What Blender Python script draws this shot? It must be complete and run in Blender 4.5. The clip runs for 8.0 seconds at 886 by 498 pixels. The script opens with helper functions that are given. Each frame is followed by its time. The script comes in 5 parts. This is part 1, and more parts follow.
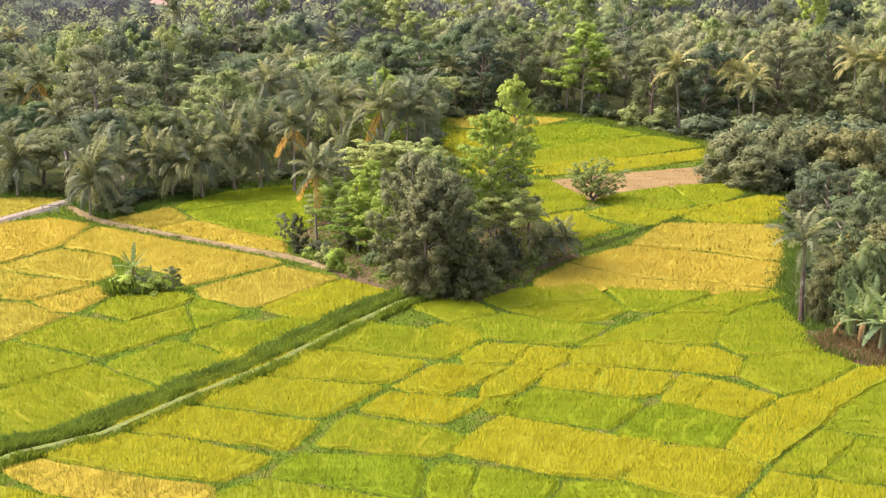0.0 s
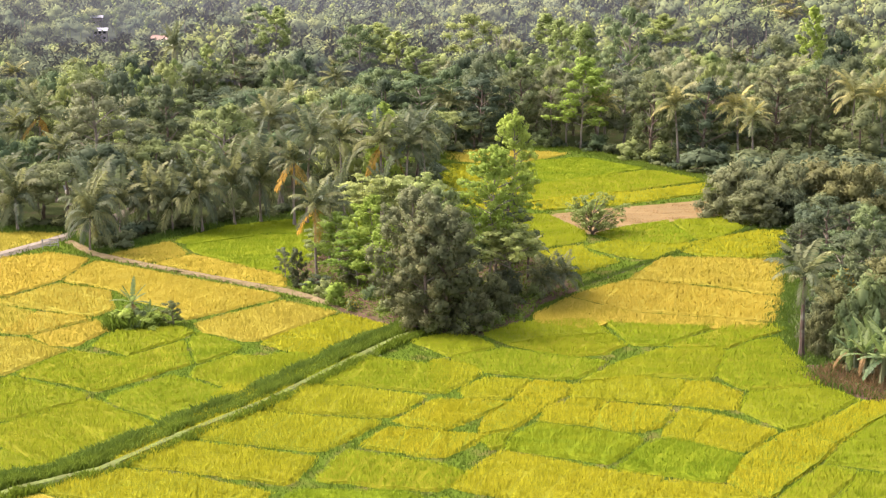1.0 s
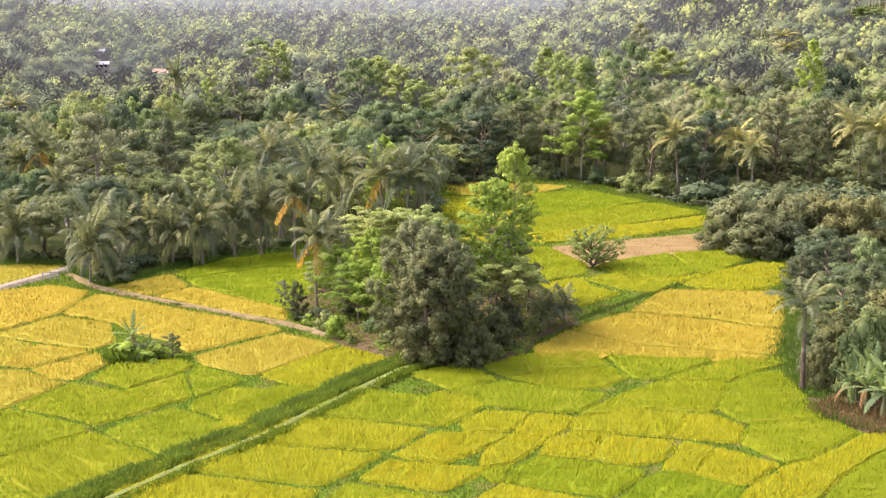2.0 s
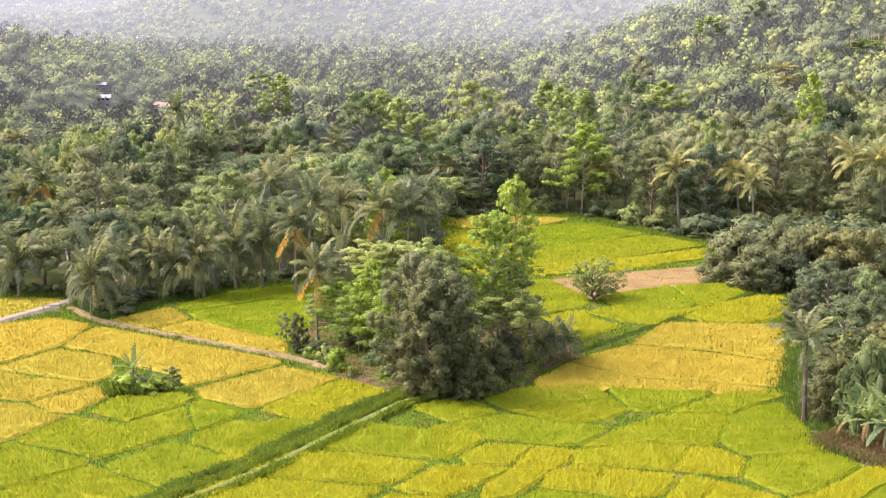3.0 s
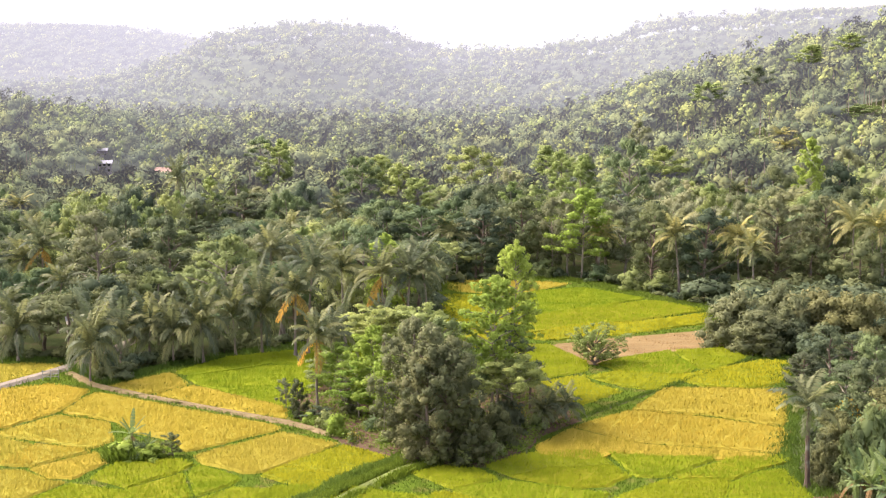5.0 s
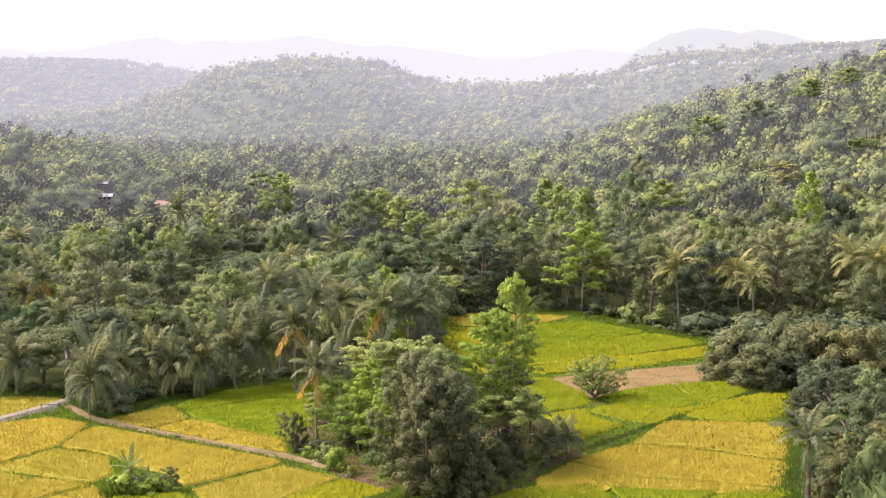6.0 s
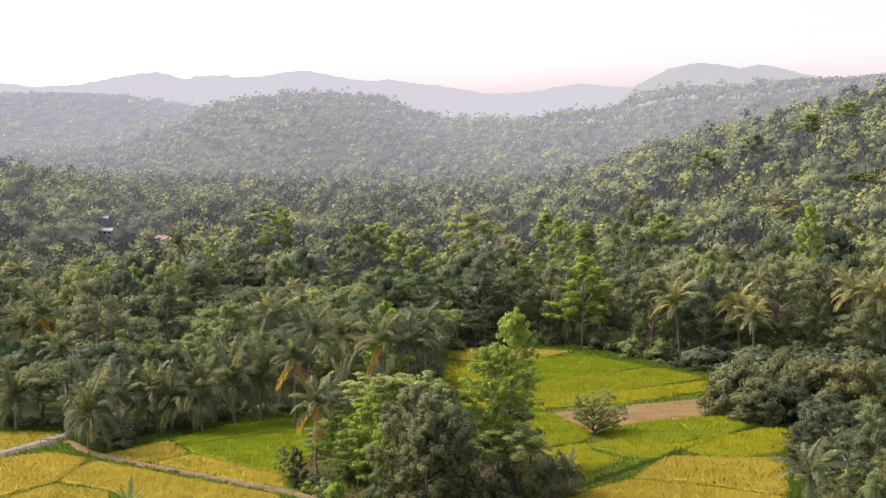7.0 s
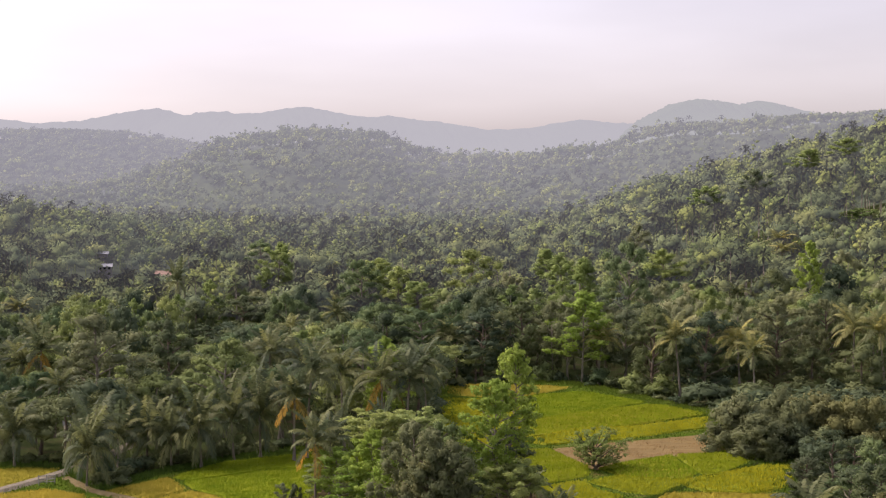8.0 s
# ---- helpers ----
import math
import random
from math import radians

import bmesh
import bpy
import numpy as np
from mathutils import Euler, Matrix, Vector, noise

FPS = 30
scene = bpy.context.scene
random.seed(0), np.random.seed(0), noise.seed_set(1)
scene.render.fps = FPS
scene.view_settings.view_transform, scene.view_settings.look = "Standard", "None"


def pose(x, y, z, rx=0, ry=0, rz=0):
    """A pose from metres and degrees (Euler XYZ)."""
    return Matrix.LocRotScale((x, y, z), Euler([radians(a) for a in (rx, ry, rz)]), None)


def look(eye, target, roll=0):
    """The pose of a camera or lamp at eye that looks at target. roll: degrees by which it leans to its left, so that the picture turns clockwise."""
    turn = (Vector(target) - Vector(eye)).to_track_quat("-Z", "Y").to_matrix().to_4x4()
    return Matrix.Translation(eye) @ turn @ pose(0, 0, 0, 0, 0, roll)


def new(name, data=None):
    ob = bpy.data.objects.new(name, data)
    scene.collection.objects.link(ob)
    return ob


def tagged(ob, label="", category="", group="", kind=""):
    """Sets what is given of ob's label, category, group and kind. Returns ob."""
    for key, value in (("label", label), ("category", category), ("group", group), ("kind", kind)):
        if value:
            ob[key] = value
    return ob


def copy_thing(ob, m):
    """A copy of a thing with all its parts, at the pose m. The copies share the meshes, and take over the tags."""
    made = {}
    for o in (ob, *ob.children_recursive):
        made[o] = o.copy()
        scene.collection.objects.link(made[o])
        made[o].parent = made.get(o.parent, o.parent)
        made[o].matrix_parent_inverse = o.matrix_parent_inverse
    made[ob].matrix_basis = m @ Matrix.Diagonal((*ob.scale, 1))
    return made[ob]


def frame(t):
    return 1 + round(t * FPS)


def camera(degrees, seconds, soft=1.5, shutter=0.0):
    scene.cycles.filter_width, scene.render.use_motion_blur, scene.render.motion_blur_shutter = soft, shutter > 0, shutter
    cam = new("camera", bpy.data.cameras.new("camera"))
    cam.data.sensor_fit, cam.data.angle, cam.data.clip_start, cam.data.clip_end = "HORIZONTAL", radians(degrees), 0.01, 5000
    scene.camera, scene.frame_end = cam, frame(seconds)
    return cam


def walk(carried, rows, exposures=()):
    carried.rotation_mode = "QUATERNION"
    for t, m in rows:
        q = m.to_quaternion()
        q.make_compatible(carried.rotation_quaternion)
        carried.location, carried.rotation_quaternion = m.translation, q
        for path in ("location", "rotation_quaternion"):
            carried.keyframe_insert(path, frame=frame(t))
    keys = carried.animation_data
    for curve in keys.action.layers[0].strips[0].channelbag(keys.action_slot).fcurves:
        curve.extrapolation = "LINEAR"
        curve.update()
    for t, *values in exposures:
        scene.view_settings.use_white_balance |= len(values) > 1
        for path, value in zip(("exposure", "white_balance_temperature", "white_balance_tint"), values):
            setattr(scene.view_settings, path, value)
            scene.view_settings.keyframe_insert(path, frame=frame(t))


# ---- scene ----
# ---- camera: it hovers and tilts up ----
cam = camera(34.2, 8.0, soft=1.2)
EYE = 50.0
TILTS = [
    (0.0, -14.0, 0.0, 0.0), (0.5, -13.318, -0.009, 0.019), (1.0, -12.639, -0.017, 0.017), (1.5, -11.985, -0.017, 0.025),
    (3.0, -10.037, 0.023, 0.075), (3.5, -9.384, 0.03, 0.09), (4.0, -8.734, 0.032, 0.116), (4.5, -8.101, 0.026, 0.131),
    (6.0, -6.134, 0.014, 0.128), (6.5, -5.467, 0.022, 0.113), (7.0, -4.765, 0.013, 0.128), (7.5, -4.046, 0.011, 0.156),
    (8.0, -3.345, 0.011, 0.141)]
walk(cam, [(t, pose(0, 0, EYE, 90 + pitch, lean, yaw)) for t, pitch, yaw, lean in TILTS],
     exposures=[(t, stops, 6600.0, 26.0) for t, stops in ((0.0, 2.08), (1.5, 2.12), (3.0, 2.16), (4.5, 2.14), (6.0, 1.78), (7.0, 1.34), (8.0, 0.9))])

# ---- light: hazy late afternoon, sun to the left beyond the valley ----
SUN_EL, SUN_AZ = 46.0, -68.0
world = bpy.data.worlds.new("sky")
scene.world = world
world.use_nodes = True
wn, wl = world.node_tree.nodes, world.node_tree.links
sky = wn.new("ShaderNodeTexSky")
sky.sky_type = "NISHITA"
sky.sun_disc = False
sky.sun_elevation, sky.sun_rotation = radians(SUN_EL), radians(SUN_AZ)
sky.air_density, sky.dust_density, sky.ozone_density = 1.0, 1.5, 1.0
# thin high cloud takes most of the blue out of the sky
grey = wn.new("ShaderNodeRGBToBW")
haze = wn.new("ShaderNodeMix")
haze.data_type, haze.blend_type = "RGBA", "MULTIPLY"
haze.inputs[0].default_value, haze.inputs[7].default_value = 1.0, (1.0, 0.965, 0.985, 1.0)
soften = wn.new("ShaderNodeMix")
soften.data_type = "RGBA"
soften.inputs[0].default_value = 0.7
wl.new(sky.outputs[0], grey.inputs[0])
wl.new(grey.outputs[0], haze.inputs[6])
wl.new(sky.outputs[0], soften.inputs[6])
wl.new(haze.outputs[2], soften.inputs[7])
# faint bands of thicker and thinner cloud
spot = wn.new("ShaderNodeTexCoord")
wide = wn.new("ShaderNodeMapping")
wide.inputs["Scale"].default_value = (2.0, 2.0, 9.0)
drift = wn.new("ShaderNodeTexNoise")
drift.inputs["Scale"].default_value, drift.inputs["Detail"].default_value = 1.6, 4.0
cloud = wn.new("ShaderNodeMix")
cloud.data_type, cloud.blend_type = "RGBA", "MULTIPLY"
tone_of = wn.new("ShaderNodeMapRange")
tone_of.inputs[1].default_value, tone_of.inputs[2].default_value, tone_of.inputs[3].default_value, tone_of.inputs[4].default_value = 0.3, 0.7, 0.88, 1.02
cloud.inputs[0].default_value = 1.0
# the cloud deck is thinner overhead than along the horizon
height = wn.new("ShaderNodeSeparateXYZ")
deck = wn.new("ShaderNodeMapRange")
deck.inputs[3].default_value, deck.inputs[4].default_value = 0.66, 1.5
both = wn.new("ShaderNodeMath")
both.operation = "MULTIPLY"
wl.new(spot.outputs["Generated"], height.inputs[0])
wl.new(height.outputs[2], deck.inputs[0])
wl.new(spot.outputs["Generated"], wide.inputs[0])
wl.new(wide.outputs[0], drift.inputs["Vector"])
wl.new(drift.outputs[0], tone_of.inputs[0])
wl.new(soften.outputs[2], cloud.inputs[6])
wl.new(tone_of.outputs[0], both.inputs[0])
wl.new(deck.outputs[0], both.inputs[1])
wl.new(both.outputs[0], cloud.inputs[7])
wl.new(cloud.outputs[2], wn["Background"].inputs[0])
wn["Background"].inputs[1].default_value = 0.144
sun_data = bpy.data.lights.new("sun", "SUN")
sun_data.energy, sun_data.angle, sun_data.color = 2.15, radians(28.0), (1.0, 0.9, 0.74)
sun = new("sun", sun_data)
to_sun = Vector((math.sin(radians(SUN_AZ)) * math.cos(radians(SUN_EL)), math.cos(radians(SUN_AZ)) * math.cos(radians(SUN_EL)), math.sin(radians(SUN_EL))))
sun.matrix_world = look(to_sun * 900, (0, 0, 0))


# ---- materials ----
class Nodes:
    """A small helper to write node materials."""

    def __init__(self, name):
        self.mat = bpy.data.materials.new(name)
        self.mat.use_nodes = True
        self.tree = self.mat.node_tree
        self.tree.nodes.clear()
        self.out = self.tree.nodes.new("ShaderNodeOutputMaterial")

    def add(self, kind, **inputs):
        n = self.tree.nodes.new("ShaderNode" + kind)
        for k, v in inputs.items():
            self.put(n, k.replace("_", " "), v)
        return n

    def put(self, n, k, v):
        s = n.inputs[int(k[1:])] if k[0] == "i" and k[1:].isdigit() else n.inputs[k]
        if isinstance(v, bpy.types.NodeSocket):
            self.tree.links.new(v, s)
        elif hasattr(v, "outputs"):
            self.tree.links.new(v.outputs[0], s)
        else:
            s.default_value = (*v, 1.0) if isinstance(v, tuple) and len(v) == 3 and s.type == "RGBA" else v

    def mix(self, fac, a, b, blend="MIX"):
        n = self.tree.nodes.new("ShaderNodeMix")
        n.data_type, n.blend_type = "RGBA", blend
        for i, v in ((0, fac), (6, a), (7, b)):
            self.put(n, "i%d" % i, v)
        return n.outputs[2]

    def noise(self, scale, detail=3.0, coord="Object", stretch=None):
        tc = self.tree.nodes.new("ShaderNodeTexCoord")
        vec = tc.outputs[coord]
        if coord == "World":
            vec = self.add("NewGeometry").outputs["Position"]
        if stretch:
            m = self.tree.nodes.new("ShaderNodeMapping")
            m.inputs["Scale"].default_value = stretch
            self.tree.links.new(vec, m.inputs["Vector"])
            vec = m.outputs[0]
        n = self.add("TexNoise", Scale=scale, Detail=detail)
        self.tree.links.new(vec, n.inputs["Vector"])
        return n.outputs[0]

    def ramp(self, fac, lo, hi):
        n = self.tree.nodes.new("ShaderNodeMapRange")
        n.inputs[1].default_value, n.inputs[2].default_value = lo, hi
        self.tree.links.new(fac, n.inputs[0])
        return n.outputs[0]

    def done(self, shader):
        self.tree.links.new(shader.outputs[0], self.out.inputs[0])
        return self.mat


def position_noise(b, scale, detail=3.0, stretch=None):
    """Noise over the whole place, not object by object."""
    g = b.add("NewGeometry").outputs["Position"]
    if stretch:
        m = b.tree.nodes.new("ShaderNodeMapping")
        m.inputs["Scale"].default_value = stretch
        b.tree.links.new(g, m.inputs["Vector"])
        g = m.outputs[0]
    n = b.add("TexNoise", Scale=scale, Detail=detail)
    b.tree.links.new(g, n.inputs["Vector"])
    return n.outputs[0]


def foliage(name, dark, light, through_light=0.35, sheen=0.08, patch=0.4, tint=((0.66, 0.74, 0.8), (1.4, 1.26, 0.95))):
    """Leaves: the tone goes plant by plant, and within a plant every leaf and every bough differs a little."""
    b = Nodes(name)
    island = b.add("NewGeometry").outputs["Random Per Island"]
    whole = b.add("ObjectInfo").outputs["Random"]
    col = b.mix(whole, dark, light)
    hue = b.add("TexWhiteNoise")
    hue.noise_dimensions = "1D"
    b.put(hue, "W", whole)
    col = b.mix(1.0, col, b.mix(hue.outputs[0], *tint), "MULTIPLY")
    col = b.mix(1.0, col, b.mix(island, (0.84, 0.85, 0.86), (1.16, 1.15, 1.1)), "MULTIPLY")
    big = b.ramp(position_noise(b, 0.3, 2.0), 0.3, 0.7)
    col = b.mix(patch, col, b.mix(1.0, col, b.mix(big, (0.75, 0.78, 0.78), (1.25, 1.2, 1.05)), "MULTIPLY"))
    face = b.add("BsdfPrincipled", Base_Color=col, Roughness=0.65)
    face.inputs["Specular IOR Level"].default_value = sheen
    back = b.add("BsdfTranslucent", Color=col)
    return b.done(b.add("MixShader", i0=through_light, i1=face, i2=back))


def bark(name, dark, light, scale=3.0):
    b = Nodes(name)
    n = b.noise(scale, 5.0, stretch=(1, 1, 0.25))
    blotch = b.noise(0.7, 2.0)
    col = b.mix(b.ramp(n, 0.3, 0.7), dark, light)
    col = b.mix(b.ramp(blotch, 0.5, 0.75), col, (0.22, 0.23, 0.17))
    p = b.add("BsdfPrincipled", Base_Color=col, Roughness=0.9)
    b.put(p, "Normal", b.add("Bump", Strength=0.6, Distance=0.05, Height=n))
    return b.done(p)


def rice(name, stem, ear, ripe=0.5):
    """A crop surface: stems below, ears above, with thin and lush patches and rows."""
    b = Nodes(name)
    island = b.add("NewGeometry").outputs["Random Per Island"]
    patch = b.ramp(position_noise(b, 0.22, 4.0), 0.34, 0.66)
    rows = b.ramp(position_noise(b, 1.3, 3.0, (0.12, 1.0, 1.0)), 0.35, 0.65)
    col = b.mix(b.mix(0.5, patch, rows), stem, ear)
    col = b.mix(0.12, col, b.mix(island, stem, ear))
    whole = b.add("ObjectInfo").outputs["Random"]
    col = b.mix(0.4, col, b.mix(1.0, col, b.mix(whole, (0.74, 0.92, 0.9), (1.25, 1.05, 0.85)), "MULTIPLY"))
    fine = b.ramp(position_noise(b, 5.0, 3.0), 0.3, 0.7)
    col = b.mix(0.5, col, b.mix(1.0, col, b.mix(fine, (0.9, 0.93, 0.9), (1.08, 1.06, 1.0)), "MULTIPLY"))
    face = b.add("BsdfPrincipled", Base_Color=col, Roughness=0.7)
    face.inputs["Specular IOR Level"].default_value = 0.04
    b.put(face, "Normal", b.add("Bump", Strength=0.2, Distance=0.05, Height=fine))
    back = b.add("BsdfTranslucent", Color=col)
    return b.done(b.add("MixShader", i0=0.38, i1=face, i2=back))


def earth(name, a, c, scale=0.8, grass=None, cover=(0.45, 0.6), relief=0.7):
    b = Nodes(name)
    n = position_noise(b, scale, 6.0)
    col = b.mix(b.ramp(n, 0.3, 0.7), a, c)
    if grass:
        col = b.mix(b.ramp(position_noise(b, 0.35, 5.0), *cover), col, b.mix(b.ramp(position_noise(b, 3.0, 4.0), 0.3, 0.7), grass, tuple(v * 1.7 for v in grass)))
    p = b.add("BsdfPrincipled", Base_Color=col, Roughness=1.0)
    p.inputs["Specular IOR Level"].default_value = 0.0
    b.put(p, "Normal", b.add("Bump", Strength=relief, Distance=0.2, Height=position_noise(b, 2.5, 6.0)))
    return b.done(p)


def plain(name, col, rough=0.7, metal=0.0, wear=0.25):
    b = Nodes(name)
    n = b.noise(1.5, 5.0)
    c = b.mix(b.ramp(n, 0.35, 0.75), col, tuple(v * (1 - wear) for v in col))
    return b.done(b.add("BsdfPrincipled", Base_Color=c, Roughness=rough, Metallic=metal))


def painted_haze(name, dark, light, haze_glow, veil, scale=0.06):
    """Backdrop woods far off. The valley haze is painted on: a glow mixed into the surface, more the farther they stand
    up the valley.
    veil: the share of glow at 400, 1000, 1500 and 2200 m."""
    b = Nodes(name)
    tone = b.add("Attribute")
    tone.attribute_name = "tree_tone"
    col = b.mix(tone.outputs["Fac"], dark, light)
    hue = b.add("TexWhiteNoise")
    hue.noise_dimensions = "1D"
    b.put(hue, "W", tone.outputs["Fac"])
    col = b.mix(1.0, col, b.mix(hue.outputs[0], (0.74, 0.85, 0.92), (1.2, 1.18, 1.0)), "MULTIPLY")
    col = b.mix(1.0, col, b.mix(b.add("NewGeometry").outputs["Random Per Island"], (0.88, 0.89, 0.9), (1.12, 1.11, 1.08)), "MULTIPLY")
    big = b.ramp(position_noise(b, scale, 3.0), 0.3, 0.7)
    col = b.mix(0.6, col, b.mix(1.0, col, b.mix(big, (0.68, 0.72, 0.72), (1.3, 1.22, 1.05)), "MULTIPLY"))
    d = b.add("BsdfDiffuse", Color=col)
    e = b.add("Emission", Color=haze_glow, Strength=1.0)
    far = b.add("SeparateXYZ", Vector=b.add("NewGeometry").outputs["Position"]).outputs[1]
    glow_share = b.tree.nodes.new("ShaderNodeValToRGB")
    glow_share.color_ramp.elements[0].position, glow_share.color_ramp.elements[1].position = 0.16, 0.88
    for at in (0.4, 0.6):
        glow_share.color_ramp.elements.new(at)
    for el, v in zip(glow_share.color_ramp.elements, veil):
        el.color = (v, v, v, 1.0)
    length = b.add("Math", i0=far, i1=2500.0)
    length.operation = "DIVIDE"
    b.put(glow_share, "i0", length.outputs[0])
    return b.done(b.add("MixShader", i0=glow_share.outputs[0], i1=d, i2=e))


# emission colours and shares of the haze painted on far woods and ranges
HAZE_GLOW = (0.245, 0.257, 0.29)
FAR_HAZE_GLOW = (0.3, 0.315, 0.33)
HAZE_SHARES = (0.04, 0.22, 0.53, 0.7)
M = {
    "leaf_dark": foliage("leaf_dark", (0.0816, 0.115, 0.0662), (0.156, 0.193, 0.106)),
    "leaf_deep": foliage("leaf_deep", (0.0931, 0.117, 0.0628), (0.159, 0.177, 0.0966)),
    "leaf_mid": foliage("leaf_mid", (0.14, 0.199, 0.0898), (0.249, 0.313, 0.138)),
    "leaf_light": foliage("leaf_light", (0.231, 0.301, 0.099), (0.345, 0.412, 0.154), 0.5, tint=((0.8, 0.88, 0.9), (1.12, 1.08, 1.0))),
    "leaf_lime": foliage("leaf_lime", (0.232, 0.343, 0.0635), (0.349, 0.451, 0.0998), 0.5, tint=((0.85, 0.92, 0.9), (1.1, 1.05, 1.0))),
    "leaf_olive": foliage("leaf_olive", (0.19, 0.217, 0.124), (0.296, 0.31, 0.18), 0.4, tint=((0.75, 0.85, 0.85), (1.15, 1.1, 1.0))),
    "leaf_grey": foliage("leaf_grey", (0.15, 0.175, 0.0854), (0.233, 0.253, 0.127), 0.4, tint=((0.95, 0.95, 0.95), (1.05, 1.05, 1.05))),
    "leaf_banana": foliage("leaf_banana", (0.119, 0.189, 0.064), (0.204, 0.279, 0.112), 0.4, sheen=0.4),
    "leaf_dry": foliage("leaf_dry", (0.14, 0.1, 0.055), (0.27, 0.2, 0.11), 0.3),
    "frond": foliage("frond", (0.107, 0.136, 0.0741), (0.208, 0.239, 0.123), 0.45, sheen=0.3),
    # paler copy of frond: sunlight on the wood-edge palms painted into the colour
    "frond_pale": foliage("frond_pale", (0.22, 0.24, 0.1), (0.38, 0.38, 0.17), 0.45, sheen=0.3),
    "frond_yellow": foliage("frond_yellow", (0.3, 0.19, 0.045), (0.48, 0.32, 0.08), 0.4),
    "weed": foliage("weed", (0.0723, 0.128, 0.017), (0.145, 0.22, 0.0382), 0.35),
    "bund_grass": foliage("bund_grass", (0.0765, 0.133, 0.0144), (0.14, 0.209, 0.0302), 0.35),
    "flower": foliage("flower", (0.45, 0.32, 0.02), (0.6, 0.48, 0.04), 0.4),
    "bark_palm": bark("bark_palm", (0.12, 0.095, 0.07), (0.27, 0.23, 0.18)),
    "bark_grey": bark("bark_grey", (0.12, 0.1, 0.075), (0.3, 0.26, 0.2)),
    "bark_brown": bark("bark_brown", (0.07, 0.05, 0.035), (0.18, 0.13, 0.09)),
    "bark_dark": bark("bark_dark", (0.045, 0.03, 0.02), (0.11, 0.075, 0.05)),
    "nut": plain("nut", (0.2, 0.2, 0.05), 0.5),
    "rice_yellow": rice("rice_yellow", (0.311, 0.338, 0.0147), (0.428, 0.412, 0.0242)),
    # greener stems, with the shade between the blades darkened into their colour
    "rice_stem": rice("rice_stem", (0.208, 0.245, 0.014), (0.28, 0.297, 0.022)),
    "rice_gold": rice("rice_gold", (0.379, 0.327, 0.0403), (0.447, 0.371, 0.0592)),
    "rice_amber": rice("rice_amber", (0.374, 0.331, 0.0403), (0.444, 0.379, 0.0592)),
    "rice_lime": rice("rice_lime", (0.192, 0.281, 0.0131), (0.29, 0.356, 0.0196)),
    "rice_green": rice("rice_green", (0.158, 0.242, 0.0112), (0.26, 0.326, 0.0173)),
    "rice_tan": rice("rice_tan", (0.27, 0.185, 0.085), (0.4, 0.28, 0.13)),
    "ground": earth("ground", (0.07, 0.06, 0.035), (0.11, 0.09, 0.055), 0.8, (0.045, 0.06, 0.022), (0.3, 0.5)),
    "soil": earth("soil", (0.075, 0.05, 0.032), (0.13, 0.09, 0.06), 1.5, (0.08, 0.1, 0.03), (0.55, 0.7)),
    "track": earth("track", (0.14, 0.11, 0.055), (0.2, 0.16, 0.085), 0.5, (0.12, 0.14, 0.04), (0.62, 0.8), 0.15),
    "bund_path": earth("bund_path", (0.09, 0.11, 0.035), (0.135, 0.15, 0.055), 0.8, (0.1, 0.13, 0.035), (0.4, 0.65), 0.3),
    "concrete": earth("concrete", (0.19, 0.168, 0.125), (0.25, 0.22, 0.165), 0.6, None, (0.5, 0.6), 0.08),
    "ditch": earth("ditch", (0.05, 0.045, 0.03), (0.1, 0.085, 0.06), 1.2, (0.05, 0.08, 0.02), (0.45, 0.65)),
    "wood": plain("wood", (0.34, 0.33, 0.3), 0.8),
    "roof_metal": plain("roof_metal", (0.3, 0.31, 0.33), 0.5, 0.2),
    "roof_tile": plain("roof_tile", (0.3, 0.2, 0.15), 0.85),
    "wall_paint": plain("wall_paint", (0.62, 0.56, 0.5), 0.8),
    # walls of the far houses, their shade darkened into the paint colour
    "wall_shade": plain("wall_shade", (0.36, 0.33, 0.33), 0.9),
    "wall_pink": plain("wall_pink", (0.7, 0.48, 0.38), 0.8),
    "glass_dark": plain("glass_dark", (0.03, 0.035, 0.04), 0.1),
    "field_grass": earth("field_grass", (0.09, 0.085, 0.025), (0.14, 0.125, 0.035), 1.2, (0.05, 0.08, 0.009), (0.3, 0.5)),
    "hazy_dark": painted_haze("hazy_dark", (0.0845, 0.106, 0.0613), (0.152, 0.178, 0.0937), HAZE_GLOW, HAZE_SHARES, 0.02),
    "hazy_mid": painted_haze("hazy_mid", (0.135, 0.164, 0.0771), (0.214, 0.238, 0.104), HAZE_GLOW, HAZE_SHARES, 0.02),
    "hazy_light": painted_haze("hazy_light", (0.173, 0.211, 0.0704), (0.261, 0.291, 0.094), HAZE_GLOW, HAZE_SHARES, 0.02),
    "hazy_palm": painted_haze("hazy_palm", (0.129, 0.148, 0.0791), (0.236, 0.248, 0.119), HAZE_GLOW, HAZE_SHARES, 0.02),
    "range_near": painted_haze("range_near", (0.05, 0.08, 0.05), (0.12, 0.15, 0.09), FAR_HAZE_GLOW, (0.72,) * 4, 0.006),
    "range_far": painted_haze("range_far", (0.05, 0.07, 0.06), (0.1, 0.12, 0.1), FAR_HAZE_GLOW, (0.82,) * 4, 0.004),
}


